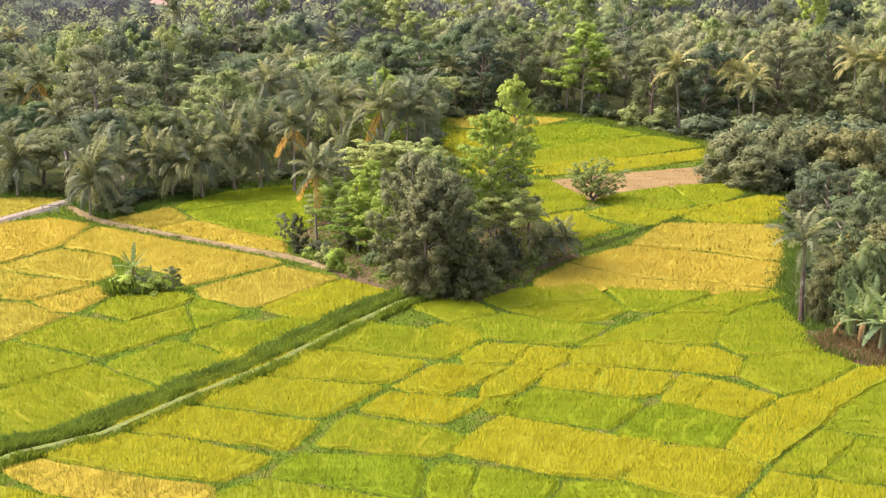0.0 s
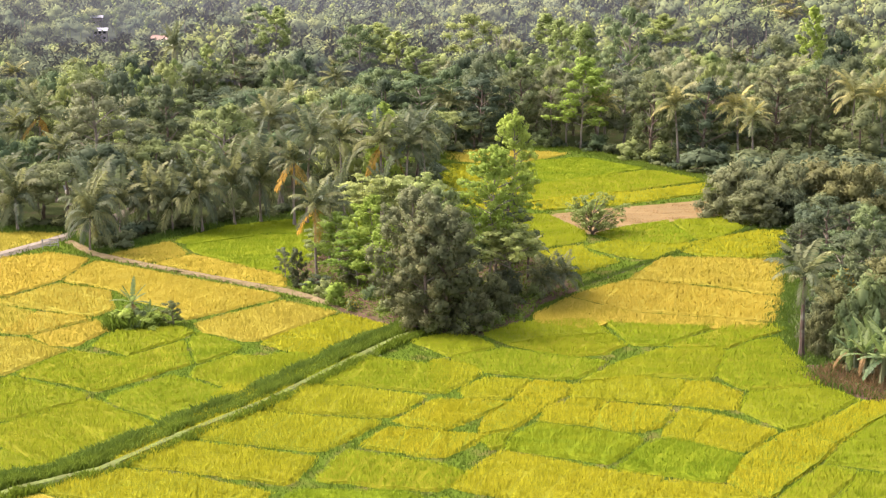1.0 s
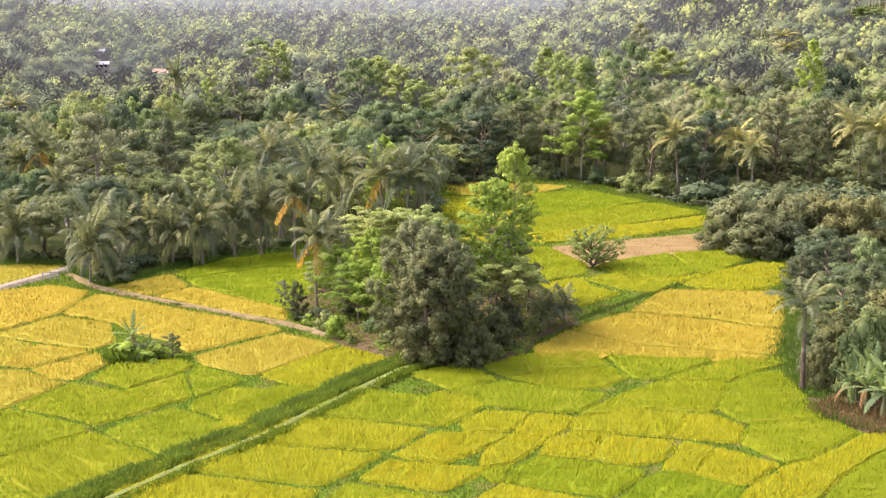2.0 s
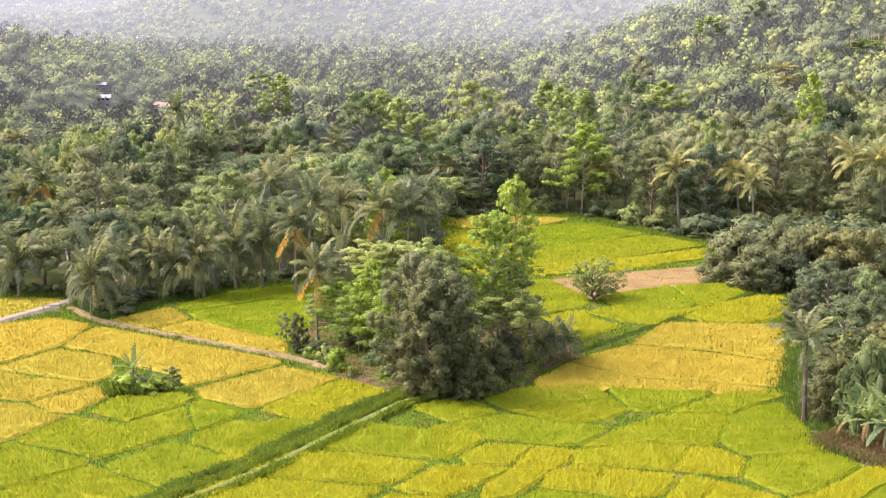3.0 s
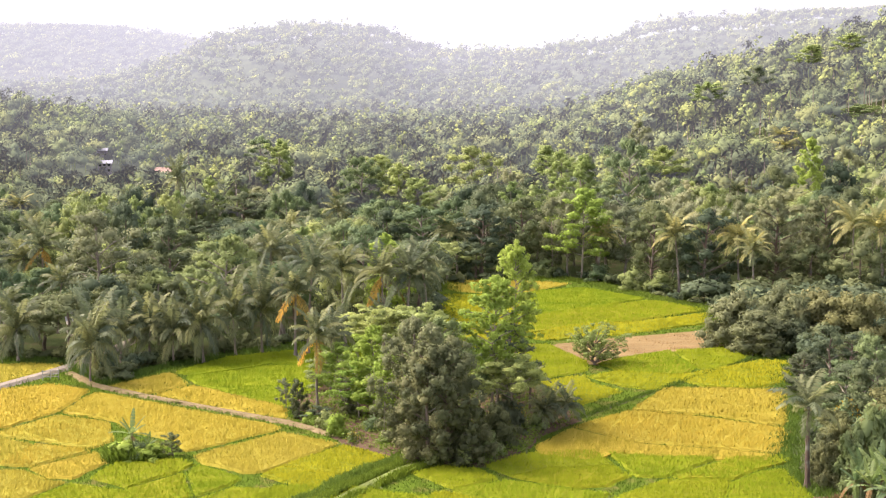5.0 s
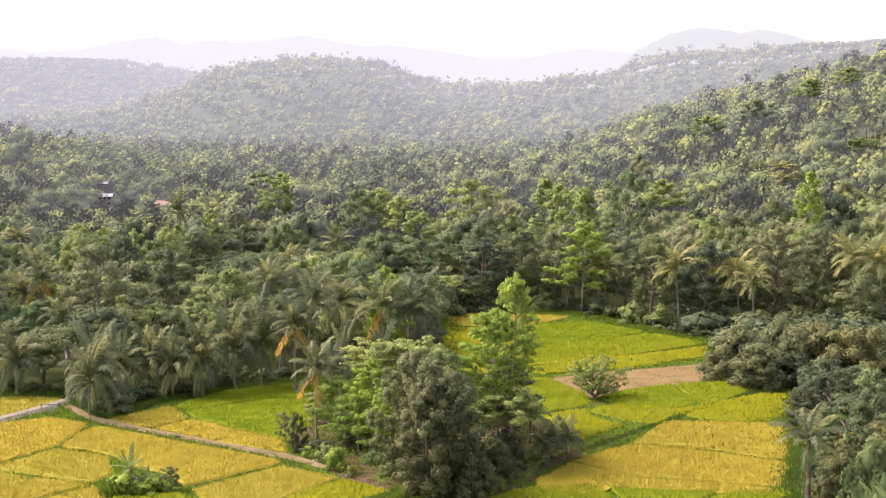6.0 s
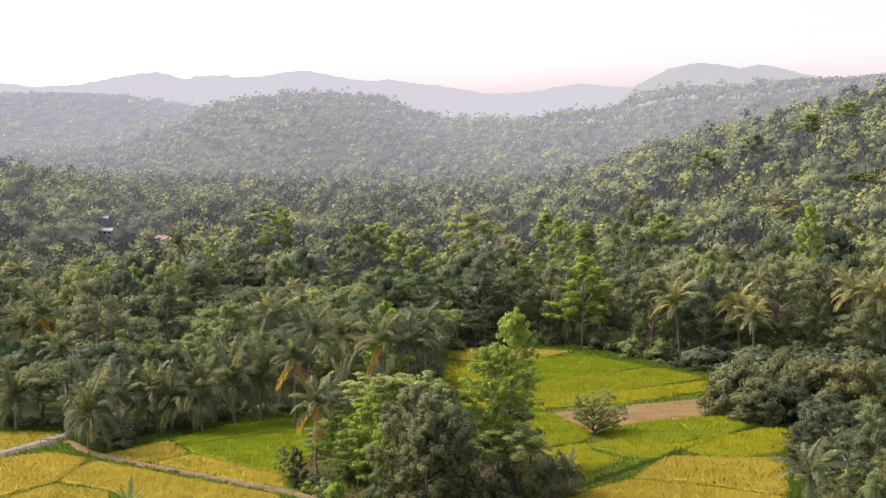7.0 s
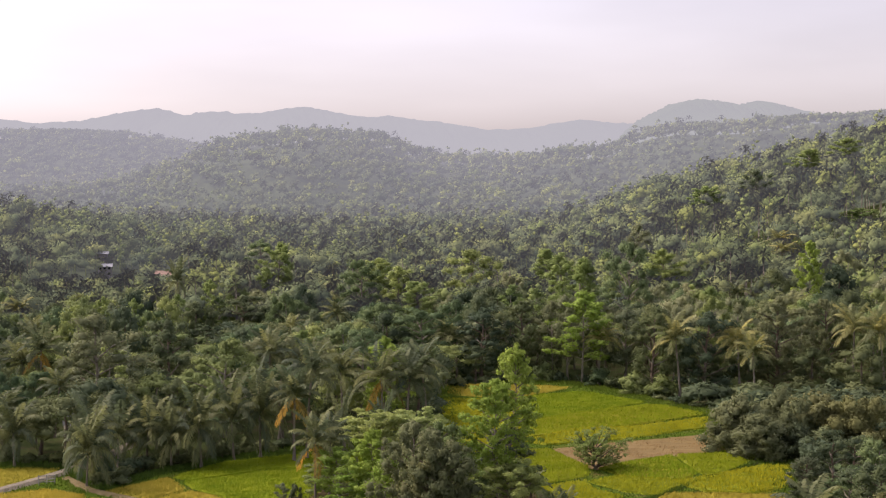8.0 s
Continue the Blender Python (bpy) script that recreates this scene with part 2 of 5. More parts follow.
# ---- mesh helpers ----
def mesh_of(name, verts, faces, material, tone=None, smooth=False, normals=None):
    """A mesh from vertices and equal-sided faces. normals: how each vertex is shaded, where leaves follow the form of their bough."""
    verts, faces = np.asarray(verts, np.float32).reshape(-1, 3), np.asarray(faces, np.int32)
    me = bpy.data.meshes.new(name)
    me.vertices.add(len(verts))
    me.vertices.foreach_set("co", verts.ravel())
    k = faces.shape[1]
    me.loops.add(faces.size)
    me.loops.foreach_set("vertex_index", faces.ravel())
    me.polygons.add(len(faces))
    me.polygons.foreach_set("loop_start", np.arange(len(faces), dtype=np.int32) * k)
    me.polygons.foreach_set("use_smooth", np.full(len(faces), smooth or normals is not None))
    me.update(calc_edges=True)
    me.materials.append(M[material])
    if tone is not None:
        me.attributes.new("tree_tone", "FLOAT", "POINT").data.foreach_set("value", np.asarray(tone, np.float32))
    if normals is not None:
        me.normals_split_custom_set_from_vertices(np.asarray(normals, np.float32))
    return me


def part(name, me, parent, label=""):
    ob = new(name, me)
    ob.parent = parent
    return tagged(ob, label)


def root(name, label, category, group=""):
    return tagged(new(name), label, category, group)


def joined(chunks):
    """Several (verts, faces) in one."""
    vs, fs, n = [], [], 0
    for v, f in chunks:
        vs.append(np.asarray(v, float).reshape(-1, 3))
        fs.append(np.asarray(f, int) + n)
        n += len(vs[-1])
    return np.concatenate(vs), np.concatenate(fs)


def tube(points, radii, sides=6):
    """A tapered tube along points, as quads."""
    points, vs, fs = [Vector(p) for p in points], [], []
    for i, p in enumerate(points):
        d = (points[min(i + 1, len(points) - 1)] - points[max(i - 1, 0)]).normalized()
        u = d.orthogonal().normalized() if abs(d.z) < 0.9 else Vector((1, 0, 0)).cross(d).normalized()
        w = d.cross(u)
        for k in range(sides):
            a = math.tau * k / sides
            vs.append(p + float(radii[i]) * (math.cos(a) * u + math.sin(a) * w))
    for i in range(len(points) - 1):
        for k in range(sides):
            q, r = i * sides + k, i * sides + (k + 1) % sides
            fs.append((q, r, r + sides, q + sides))
    return np.array(vs), np.array(fs)


def unit(a):
    return a / np.maximum(1e-9, np.linalg.norm(a, axis=1, keepdims=True))


def leaves(centres, normals, length, width, rng):
    """Leaf-shaped quads, one at each centre, about square to its normal; the tip hangs a little."""
    n = len(centres)
    nn = unit(normals)
    u = unit(np.cross(nn, rng.normal(size=(n, 3))))
    w = np.cross(nn, u)
    L = (length * rng.uniform(0.6, 1.3, n))[:, None]
    W = (width * rng.uniform(0.7, 1.3, n))[:, None]
    tip = centres + u * L * 0.5 - nn * L * 0.12
    foot = centres - u * L * 0.5
    v = np.stack([foot, centres + w * W * 0.5, tip, centres - w * W * 0.5], 1).reshape(-1, 3)
    return v, np.arange(4 * n).reshape(-1, 4)


def blob(rings, sides):
    """A unit ball of few faces, as triangles."""
    el = [math.pi * (0.08 + 0.84 * i / (rings - 1)) for i in range(rings)]
    v = [(math.cos(math.tau * k / sides) * math.sin(a), math.sin(math.tau * k / sides) * math.sin(a), -math.cos(a)) for a in el for k in range(sides)]
    f = []
    for i in range(rings - 1):
        for k in range(sides):
            p, q = i * sides + k, i * sides + (k + 1) % sides
            f += [(p, q, q + sides), (p, q + sides, p + sides)]
    return np.array(v), np.array(f)


BLOB, BLOB_FACES = blob(5, 6)
SMALL_BLOB, SMALL_FACES = blob(3, 5)


def core(centre, radii, rng, rough=0.22, small=False):
    """The close inner mass of twigs and leaves of a bough: a small uneven lump."""
    v = SMALL_BLOB if small else BLOB
    return v * (1 + rng.uniform(-rough, rough, (len(v), 1))) * np.asarray(radii) + np.asarray(centre), SMALL_FACES if small else BLOB_FACES


def leaf_triangles(centres, normals, size, rng, aspect=0.7):
    """Small leaf sprays, one triangle at each centre, about square to its normal."""
    n = len(centres)
    nn = unit(normals)
    u = unit(np.cross(nn, rng.normal(size=(n, 3))))
    w = np.cross(nn, u)
    L = (size * rng.uniform(0.65, 1.3, n))[:, None]
    v = np.stack([centres - u * L * 0.45 + w * L * 0.5 * aspect, centres - u * L * 0.45 - w * L * 0.5 * aspect, centres + u * L * 0.65 - nn * L * 0.12], 1)
    return v.reshape(-1, 3), np.arange(3 * n).reshape(-1, 3)


def clumps(centres, radii, per, leaf, rng, flat=0.7, up=0.35, aspect=0.6, inner=0.5):
    """Leaf clumps: a close inner mass, and leaf sprays thickest on the skin of each clump. Gives vertices, faces and shading normals,
    which follow the form of the clump and a little that of the whole crown."""
    out, shade = [], []
    heart = np.mean(np.asarray(centres), 0)
    for c, r in zip(centres, radii):
        form = r * rng.uniform(0.75, 1.25, 3) * np.array([1, 1, flat])
        away = np.asarray(c) - heart
        away = away / max(1e-6, np.linalg.norm(away)) * 0.45 + np.array([0, 0, 0.2])
        if inner:
            v, f = core(c, form * inner, rng, 0.3)
            out.append((v, f))
            shade.append(unit(v - np.asarray(c) + away * r * 0.4))
        d = unit(rng.normal(size=(per, 3)) + np.array([0, 0, 0.25]))
        p = np.asarray(c) + d * form * rng.uniform(0.6, 1.15, per)[:, None]
        v, f = leaf_triangles(p, d + np.array([0, 0, up]) + rng.normal(size=(per, 3)) * 0.45, leaf * 1.15, rng, aspect * 1.2)
        out.append((v, f))
        shade.append(np.repeat(unit(d + away + rng.normal(size=(per, 3)) * 0.12), 3, 0))
    return *joined(out), np.concatenate(shade)


# ---- the lie of the land ----
def step(x, a, b):
    t = np.clip((np.asarray(x, float) - a) / (b - a), 0, 1)
    return t * t * (3 - 2 * t)


FIELDS = [(-98, 246), (-63, 236), (-53, 221), (-45, 234), (-36, 244), (-26, 250), (-9, 258), (0, 276), (1, 318), (22, 331), (32, 325), (44, 303),
          (54, 289), (50, 252), (58, 240), (50, 198), (45, 182), (43, 166), (43, 155), (49, 148), (60, 138), (60, 60), (-98, 60)]
RIDGE_X = (-420, -330, -270, -236, -215, -170, -122, -82, -50, -24, 8, 78, 123, 168, 205, 240, 300, 355, 450, 700)
RIDGE_Z = (10, 22, 40, 58, 66, 71, 76, 72, 66, 52, 49, 45, 53, 56, 72, 80, 80, 87, 101, 112)
BACK_X = (-1000, -615, -529, -470, -419, -356, -250, -120, 200)
BACK_Z = (92, 88, 96, 88, 78, 68, 60, 50, 40)


def inside(poly, x, y):
    x, y = np.asarray(x, float), np.asarray(y, float)
    hit = np.zeros(np.broadcast(x, y).shape, bool)
    for (x0, y0), (x1, y1) in zip(poly, poly[1:] + poly[:1]):
        cross = (y0 > y) != (y1 > y)
        hit ^= cross & (x < (x1 - x0) * (y - y0) / ((y1 - y0) or 1e-9) + x0)
    return hit


def land(x, y):
    """Height of the ground: flat valley, a wooded slope to the right, a hill across the end and a ridge behind it."""
    x, y = np.asarray(x, float), np.asarray(y, float)
    slope = 0.275 * np.maximum(0, x - 25) * step(x, 20, 120) * step(y, 300, 640) * (1 - step(y, 780, 1120))
    slope = np.minimum(slope, 140)
    knoll = 16 * np.exp(-((x + 240) / 70) ** 2 - ((y - 760) / 120) ** 2)
    ridge = np.interp(x, RIDGE_X, RIDGE_Z) * step(y, 1090, 1480) * (1 - 0.55 * step(y, 1500, 1850))
    back = np.interp(x, BACK_X, BACK_Z) * step(y, 1330, 2020)
    folds = 9 * np.sin(x / 61 + y / 95) * np.sin(y / 130 - x / 140) * step(y, 1080, 1300) * (1 - step(y, 1380, 1480))
    roll = 1.6 * np.sin(x / 33 + 1) * np.sin(y / 47) * step(y, 330, 420)
    return slope + knoll + np.maximum(ridge, back) + folds + roll


def grown(a, b, first, rate):
    out = [a]
    while out[-1] < b:
        out.append(out[-1] + first)
        first *= rate
    return out


def ground_sheet():
    ys = [-v for v in grown(0, 3500, 12, 1.5)][::-1][:-1] + [v for v in grown(0, 4900, 6, 1.012)]
    half = grown(0, 4500, 6, 1.055)
    xs = [-v for v in half][::-1][:-1] + half
    gx, gy = np.meshgrid(xs, ys)
    gz = land(gx, gy)
    v = np.stack([gx, gy, gz], -1).reshape(-1, 3)
    c = len(xs)
    i = np.arange((len(ys) - 1) * c).reshape(-1, c)[:, :-1].ravel()
    f = np.stack([i, i + 1, i + 1 + c, i + c], 1)
    me = mesh_of("ground", v, f, "ground")
    me.polygons.foreach_set("use_smooth", np.ones(len(me.polygons), bool))
    # ground beyond 560 m takes the same painted haze glow
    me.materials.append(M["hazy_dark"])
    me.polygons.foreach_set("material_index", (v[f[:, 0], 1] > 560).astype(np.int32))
    return tagged(new("ground", me), "grassy valley ground with bare earth patches", "ground", kind="structure")


ground_sheet()
bm = bmesh.new()
bm.faces.new([bm.verts.new((x, y, 0.02)) for x, y in FIELDS])
bmesh.ops.triangulate(bm, faces=bm.faces[:])
meadow = bpy.data.meshes.new("field_floor")
bm.to_mesh(meadow)
bm.free()
meadow.materials.append(M["field_grass"])
tagged(new("field_floor", meadow), "grassy field floor and bunds between the rice plots", "field", kind="structure")


def mountain(name, material, y, spread, xs, zs, seed, label):
    """A far range: a ridge line with a bumpy wooded flank towards the valley."""
    rng = np.random.default_rng(seed)
    x = np.arange(xs[0], xs[-1] + 1, (xs[-1] - xs[0]) / 420)
    crest = np.interp(x, xs, zs)
    rows = []
    for k in range(16):
        t = k / 15
        prof = math.cos(t * math.pi / 2) ** 0.8
        bump = np.array([noise.fractal(Vector((a / 160, t * 4, seed)), 0.9, 2.1, 4) for a in x])
        fine = rng.normal(0, 1.0, len(x)) * (2.2 if k == 0 else 4)
        rows.append(np.stack([x + bump * 12, np.full_like(x, y - spread * t) + fine, crest * prof + bump * 14 * t * prof + fine * 0.5 - 2], -1))
    rows.insert(0, np.stack([x, np.full_like(x, y + spread * 0.4), crest * 0.3], -1))
    v = np.concatenate(rows)
    c = len(x)
    i = np.arange((len(rows) - 1) * c).reshape(-1, c)[:, :-1].ravel()
    me = mesh_of(name, v, np.stack([i, i + c, i + c + 1, i + 1], 1), material)
    return tagged(new(name, me), label, "mountain", kind="structure")


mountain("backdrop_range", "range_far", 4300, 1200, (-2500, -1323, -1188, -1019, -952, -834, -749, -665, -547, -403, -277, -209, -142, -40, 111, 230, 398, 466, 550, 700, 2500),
         (170, 192, 175, 183, 198, 219, 197, 209, 202, 224, 200, 190, 195, 180, 155, 156, 183, 175, 168, 160, 150), 3, "mountain range on the horizon, pale blue haze painted as glow")
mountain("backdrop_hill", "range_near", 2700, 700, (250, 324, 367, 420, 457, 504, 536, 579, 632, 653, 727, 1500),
         (60, 100, 132, 161, 170, 165, 158, 167, 156, 145, 142, 190), 5, "rounded wooded hill with thin mist painted as glow")


# ---- rice fields ----
def shrink(poly, d):
    """A polygon moved inwards by d on every side."""
    pts = [Vector(p) for p in poly]
    area = sum(a.x * b.y - b.x * a.y for a, b in zip(pts, pts[1:] + pts[:1]))
    if area < 0:
        pts.reverse()
    out, n = [], len(pts)
    for i in range(n):
        a, b, c = pts[i - 1], pts[i], pts[(i + 1) % n]
        u, w = (b - a).normalized(), (c - b).normalized()
        nu, nw = Vector((-u.y, u.x)), Vector((-w.y, w.x))
        m = nu + nw
        out.append(b + m * (d / max(0.5, m.dot(nu))))
    return out


def outline(poly, rng, every=1.5, rough=0.13):
    """The same outline in short, slightly uneven steps with rounded corners."""
    out = []
    n = len(poly)
    for i in range(n):
        a, b = poly[i], poly[(i + 1) % n]
        k = max(2, int((b - a).length / every))
        for j in range(k):
            p = a.lerp(b, j / k)
            if j == 0:
                p = p * 0.5 + (poly[i - 1].lerp(a, 0.9) + a.lerp(b, 0.1)) * 0.25
            out.append(p + Vector((rng.normal(0, rough), rng.normal(0, rough))))
    return out


PLOT = {"yellow": ("rice_yellow", 0.62, "plot of ripening yellow rice"), "gold": ("rice_gold", 0.6, "plot of ripe golden-orange rice"),
        "amber": ("rice_amber", 0.6, "plot of amber ripening rice"), "lime": ("rice_lime", 0.6, "plot of yellow-green rice"), "green": ("rice_green", 0.55, "plot of young deep green rice"),
        "tan": ("rice_tan", 0.16, "harvested plot of dry tan stubble")}
paddies = []


def paddy(kind, *corners):
    """One plot: a standing block of crop with uneven sides, and thousands of upright blades over it."""
    material, tall, label = PLOT[kind]
    rng = np.random.default_rng(1000 + len(paddies))
    whole = shrink(corners, -0.3)
    edge = outline(whole, rng)
    n = len(edge)
    mid = sum(edge, Vector((0, 0))) / n
    top = [(*p.lerp(mid, min(0.3, 0.7 / max(1.0, (mid - p).length))), tall * (0.38 + 0.08 * rng.random())) for p in edge]
    foot = [(*p.lerp(mid, min(0.2, 0.3 / max(1.0, (mid - p).length))), 0.0) for p in edge]
    bm = bmesh.new()
    tv, fv = [bm.verts.new(p) for p in top], [bm.verts.new(p) for p in foot]
    face = bm.faces.new(tv)
    for i in range(n):
        bm.faces.new((fv[i], fv[(i + 1) % n], tv[(i + 1) % n], tv[i]))
    bmesh.ops.triangulate(bm, faces=[face])
    bm.normal_update()
    body_v = np.array([v.co for v in bm.verts])
    bm.verts.index_update()
    tris = []
    for f in bm.faces:
        ids = [v.index for v in f.verts]
        tris += [ids] if len(ids) == 3 else [ids[:3], [ids[0], ids[2], ids[3]]]
    bm.free()
    flat = [(p.x, p.y) for p in edge]
    lo, hi = np.min(flat, 0), np.max(flat, 0)
    far = (lo[1] + hi[1]) / 2
    dens = 56 if far < 145 else 42 if far < 170 else 28 if far < 200 else 17 if far < 240 else 11
    if kind == "tan":
        dens *= 0.6
    m = int((hi[0] - lo[0]) * (hi[1] - lo[1]) * dens)
    x, y = rng.uniform(lo[0], hi[0], m), rng.uniform(lo[1], hi[1], m)
    keep = inside(flat, x, y)
    x, y = x[keep], y[keep]
    # sowing rows: thin lines where the crop stands sparse
    long_side = max(zip(whole, whole[1:] + whole[:1]), key=lambda e: (e[1] - e[0]).length)
    d = (long_side[1] - long_side[0]).normalized()
    across, run = x * d.x + y * d.y, y * d.x - x * d.y
    gap = ((across + 0.5 * np.sin(run * 0.45) + rng.normal(0, 0.05, len(x))) / rng.uniform(2.4, 4.2)) % 1.0
    bare = np.sin(x * 0.55 + 1.7 * np.sin(y * 0.4)) * np.sin(y * 0.62 + len(paddies)) > 0.93
    keep = ((gap > 0.1) | (rng.random(len(x)) < 0.18)) & (~bare | (rng.random(len(x)) < 0.4))
    x, y = x[keep], y[keep]
    m = len(x)
    swell = 0.05 * np.sin(x * 0.7 + y * 0.4) + 0.04 * np.sin(y * 1.1 - x * 0.3)
    # the crop thins out and stands lower towards the bund
    rim = np.full(m, 9.0)
    for p, q in zip(whole, whole[1:] + whole[:1]):
        e = q - p
        t = np.clip(((x - p.x) * e.x + (y - p.y) * e.y) / e.length_squared, 0, 1)
        rim = np.minimum(rim, np.hypot(x - p.x - t * e.x, y - p.y - t * e.y))
    rim = np.clip((rim + rng.normal(0, 0.12, m)) / 0.6, 0, 1)
    z0 = tall * 0.36 * rim
    z1 = (tall * rng.uniform(0.84, 1.14, m) + swell) * (0.4 + 0.6 * rim)
    a = rng.normal(0, 0.9, m)
    wd = (0.036 if far < 145 else 0.045 if far < 170 else 0.058 if far < 200 else 0.08 if far < 240 else 0.11) * rng.uniform(0.6, 1.4, m)
    lean = rng.normal(0, 0.08, (m, 2)) + np.array([0.05, -0.02])
    p0 = np.stack([x - np.cos(a) * wd, y - np.sin(a) * wd, z0], -1)
    p1 = np.stack([x + np.cos(a) * wd, y + np.sin(a) * wd, z0], -1)
    p2 = np.stack([x + lean[:, 0], y + lean[:, 1], z1], -1)
    blade = np.stack([p0, p1, p2], 1).reshape(-1, 3)
    ob = tagged(new("rice_plot"), label + " between grassy bunds", "rice field", "rice plots in the valley")
    part("crop_mass", mesh_of("crop_mass", body_v, tris, "rice_stem" if kind in ("yellow", "lime") else material), ob)
    blades = part("rice_stand", mesh_of("rice_stand", blade, np.arange(3 * m).reshape(-1, 3), material, normals=np.repeat(unit(rng.normal(0, 0.2, (m, 3)) + np.array([0, -0.15, 1.0])), 3, 0)), ob)
    tagged(blades, kind="stuff")
    ob["plan"] = [list(p) for p in flat]
    paddies.append(ob)


paddy("lime", (-43.5, 133.4), (-37.8, 128.8), (-36.7, 127), (-40.3, 122.8))
paddy("lime", (-48.3, 137.9), (-45.4, 140), (-37.9, 148.3), (-34.7, 144.9), (-28.5, 139.6), (-28.7, 137.4), (-34.3, 129.7), (-36.8, 128), (-43.8, 134.3))
paddy("lime", (-52.7, 151.7), (-49.8, 154.7), (-49, 156.2), (-38.6, 149.7), (-38.9, 147.8), (-45.8, 141), (-48.5, 138.8))
paddy("lime", (-48.9, 157.5), (-44.5, 166.3), (-37.6, 163.2), (-31.9, 170.4), (-29.2, 161.2), (-31.5, 158.5), (-37.6, 150.9))
paddy("lime", (-31.4, 171.1), (-30.5, 174.2), (-24.5, 168.4), (-25.5, 165.6), (-28.7, 161.2))
paddy("lime", (-36.5, 148.7), (-30.8, 156.8), (-29.1, 155.6), (-21.1, 148.5), (-28.1, 141), (-34.3, 145.9))
paddy("lime", (-28.7, 159.2), (-24.9, 164.6), (-15.1, 162.8), (-16.3, 158.5), (-20.2, 149.9), (-28.8, 156.4))
paddy("gold", (-32, 178.4), (-21.9, 189.9), (-13.9, 184), (-23.2, 169.9), (-30, 174.7))
paddy("yellow", (-22.3, 169.9), (-20, 173.9), (-13, 169.2), (-15.1, 163.5))
paddy("yellow", (-19.6, 174.7), (-13.2, 183.1), (-6.9, 177.6), (-12.7, 169.6))
paddy("amber", (-53.1, 214.1), (-21.7, 192.4), (-33.3, 180.3), (-35.8, 186.3), (-42.4, 190.5), (-46.6, 197.2), (-54.7, 201.5))
paddy("gold", (-72.4, 213), (-68.1, 216), (-61.3, 219.6), (-54, 215.2), (-55.5, 201.8), (-61, 192.1), (-65, 189.9))
paddy("amber", (-60.5, 190.5), (-54.7, 199.5), (-46.6, 195.5), (-44, 185.4), (-45.6, 182.3), (-54.4, 186.3), (-60.1, 189))
paddy("amber", (-63.4, 187.5), (-59.6, 187.5), (-54.4, 184.6), (-53.2, 176), (-56.2, 176), (-60.1, 177.1))
paddy("gold", (-53.7, 184.3), (-45.7, 181.2), (-51.8, 173.7), (-55.7, 174.5))
paddy("gold", (-51.4, 172.7), (-44.8, 180.1), (-42.2, 175.8), (-44.9, 168.2), (-47.7, 168.9))
paddy("amber", (-59.6, 173.2), (-51.7, 171.6), (-47.8, 167.9), (-45.4, 166.7), (-50.3, 156.4), (-53.3, 153.7))
paddy("lime", (-42.8, 168.7), (-41.2, 175.5), (-33.3, 176.8), (-31.3, 175), (-32.3, 171.6), (-37.6, 164.6))
paddy("amber", (-78.4, 231.8), (-73.6, 234.5), (-63.1, 234.5), (-64.4, 227.4), (-69.3, 220), (-72.6, 213.7))
paddy("gold", (-52.2, 217.6), (-44.2, 227.9), (-39.7, 219.2), (-44.7, 212.6))
paddy("amber", (-43.8, 212.6), (-38.8, 218.4), (-23.2, 204.2), (-22.1, 198.1), (-28.7, 200.8))
paddy("green", (-41.4, 224.9), (-28.4, 233.6), (-13.5, 234.5), (-13.4, 202.9), (-22.8, 204.9), (-38.2, 219.2))
paddy("green", (-43.4, 229.1), (-36.9, 240), (-27.8, 244.9), (-14.2, 246.3), (-13.6, 236.3), (-28.6, 234.9), (-41.1, 225.7))
paddy("lime", (-24.3, 157.1), (-23.1, 160.1), (-20.2, 165.1), (-13.8, 165.9), (0.8, 159.8), (0.5, 150.2), (-9, 153.2))
paddy("lime", (-4.1, 170.4), (-0.6, 173.4), (4.1, 172), (6.4, 167.9), (1.2, 163.9))
paddy("yellow", (-25.5, 148.3), (-23.8, 153.6), (-9.4, 152.3), (-1.8, 148.8), (-5.3, 142.3), (-18.7, 144.7))
paddy("yellow", (-29.2, 138), (-25.8, 147.2), (-18.5, 143.6), (-6.1, 140.9), (-11.6, 132.2), (-20.5, 134.9))
paddy("yellow", (-31.8, 129.4), (-29.5, 136.6), (-20.3, 133.4), (-12.1, 130.7), (-14.1, 123.8), (-24.1, 127.1))
paddy("yellow", (-36.4, 122.2), (-31.7, 128.2), (-23.5, 125.8), (-15.3, 121.6), (-19, 116.3), (-25.5, 118))
paddy("gold", (-39.2, 119.1), (-36.5, 121.3), (-25.3, 116.8), (-19.5, 115.2), (-19.8, 109.9), (-33.5, 113.9))
paddy("yellow", (-40.6, 117), (-38.1, 115.2), (-33.6, 113.3), (-27.1, 109.9), (-36.2, 109.1), (-38.4, 109.9))
paddy("yellow", (-5, 141.1), (-0.9, 148), (2.8, 147.9), (0.7, 138.8), (-3.8, 139.9))
paddy("yellow", (-8.4, 133.7), (-5.5, 139), (0.5, 137.6), (4.5, 136.7), (0.3, 130.4))
paddy("lime", (-11.9, 125.2), (-9.3, 132.8), (-0.1, 128.9), (2.4, 126), (-0.1, 122.2), (-5.7, 123.2))
paddy("green", (-15.3, 118), (-13.6, 122.5), (-5.6, 122.5), (-1.9, 121.6), (-2.4, 112.9), (-10, 116))
paddy("lime", (-19.3, 113.7), (-15.3, 117), (-9.9, 114.5), (-2.6, 112), (-3.2, 107.7), (-19.2, 107.7))
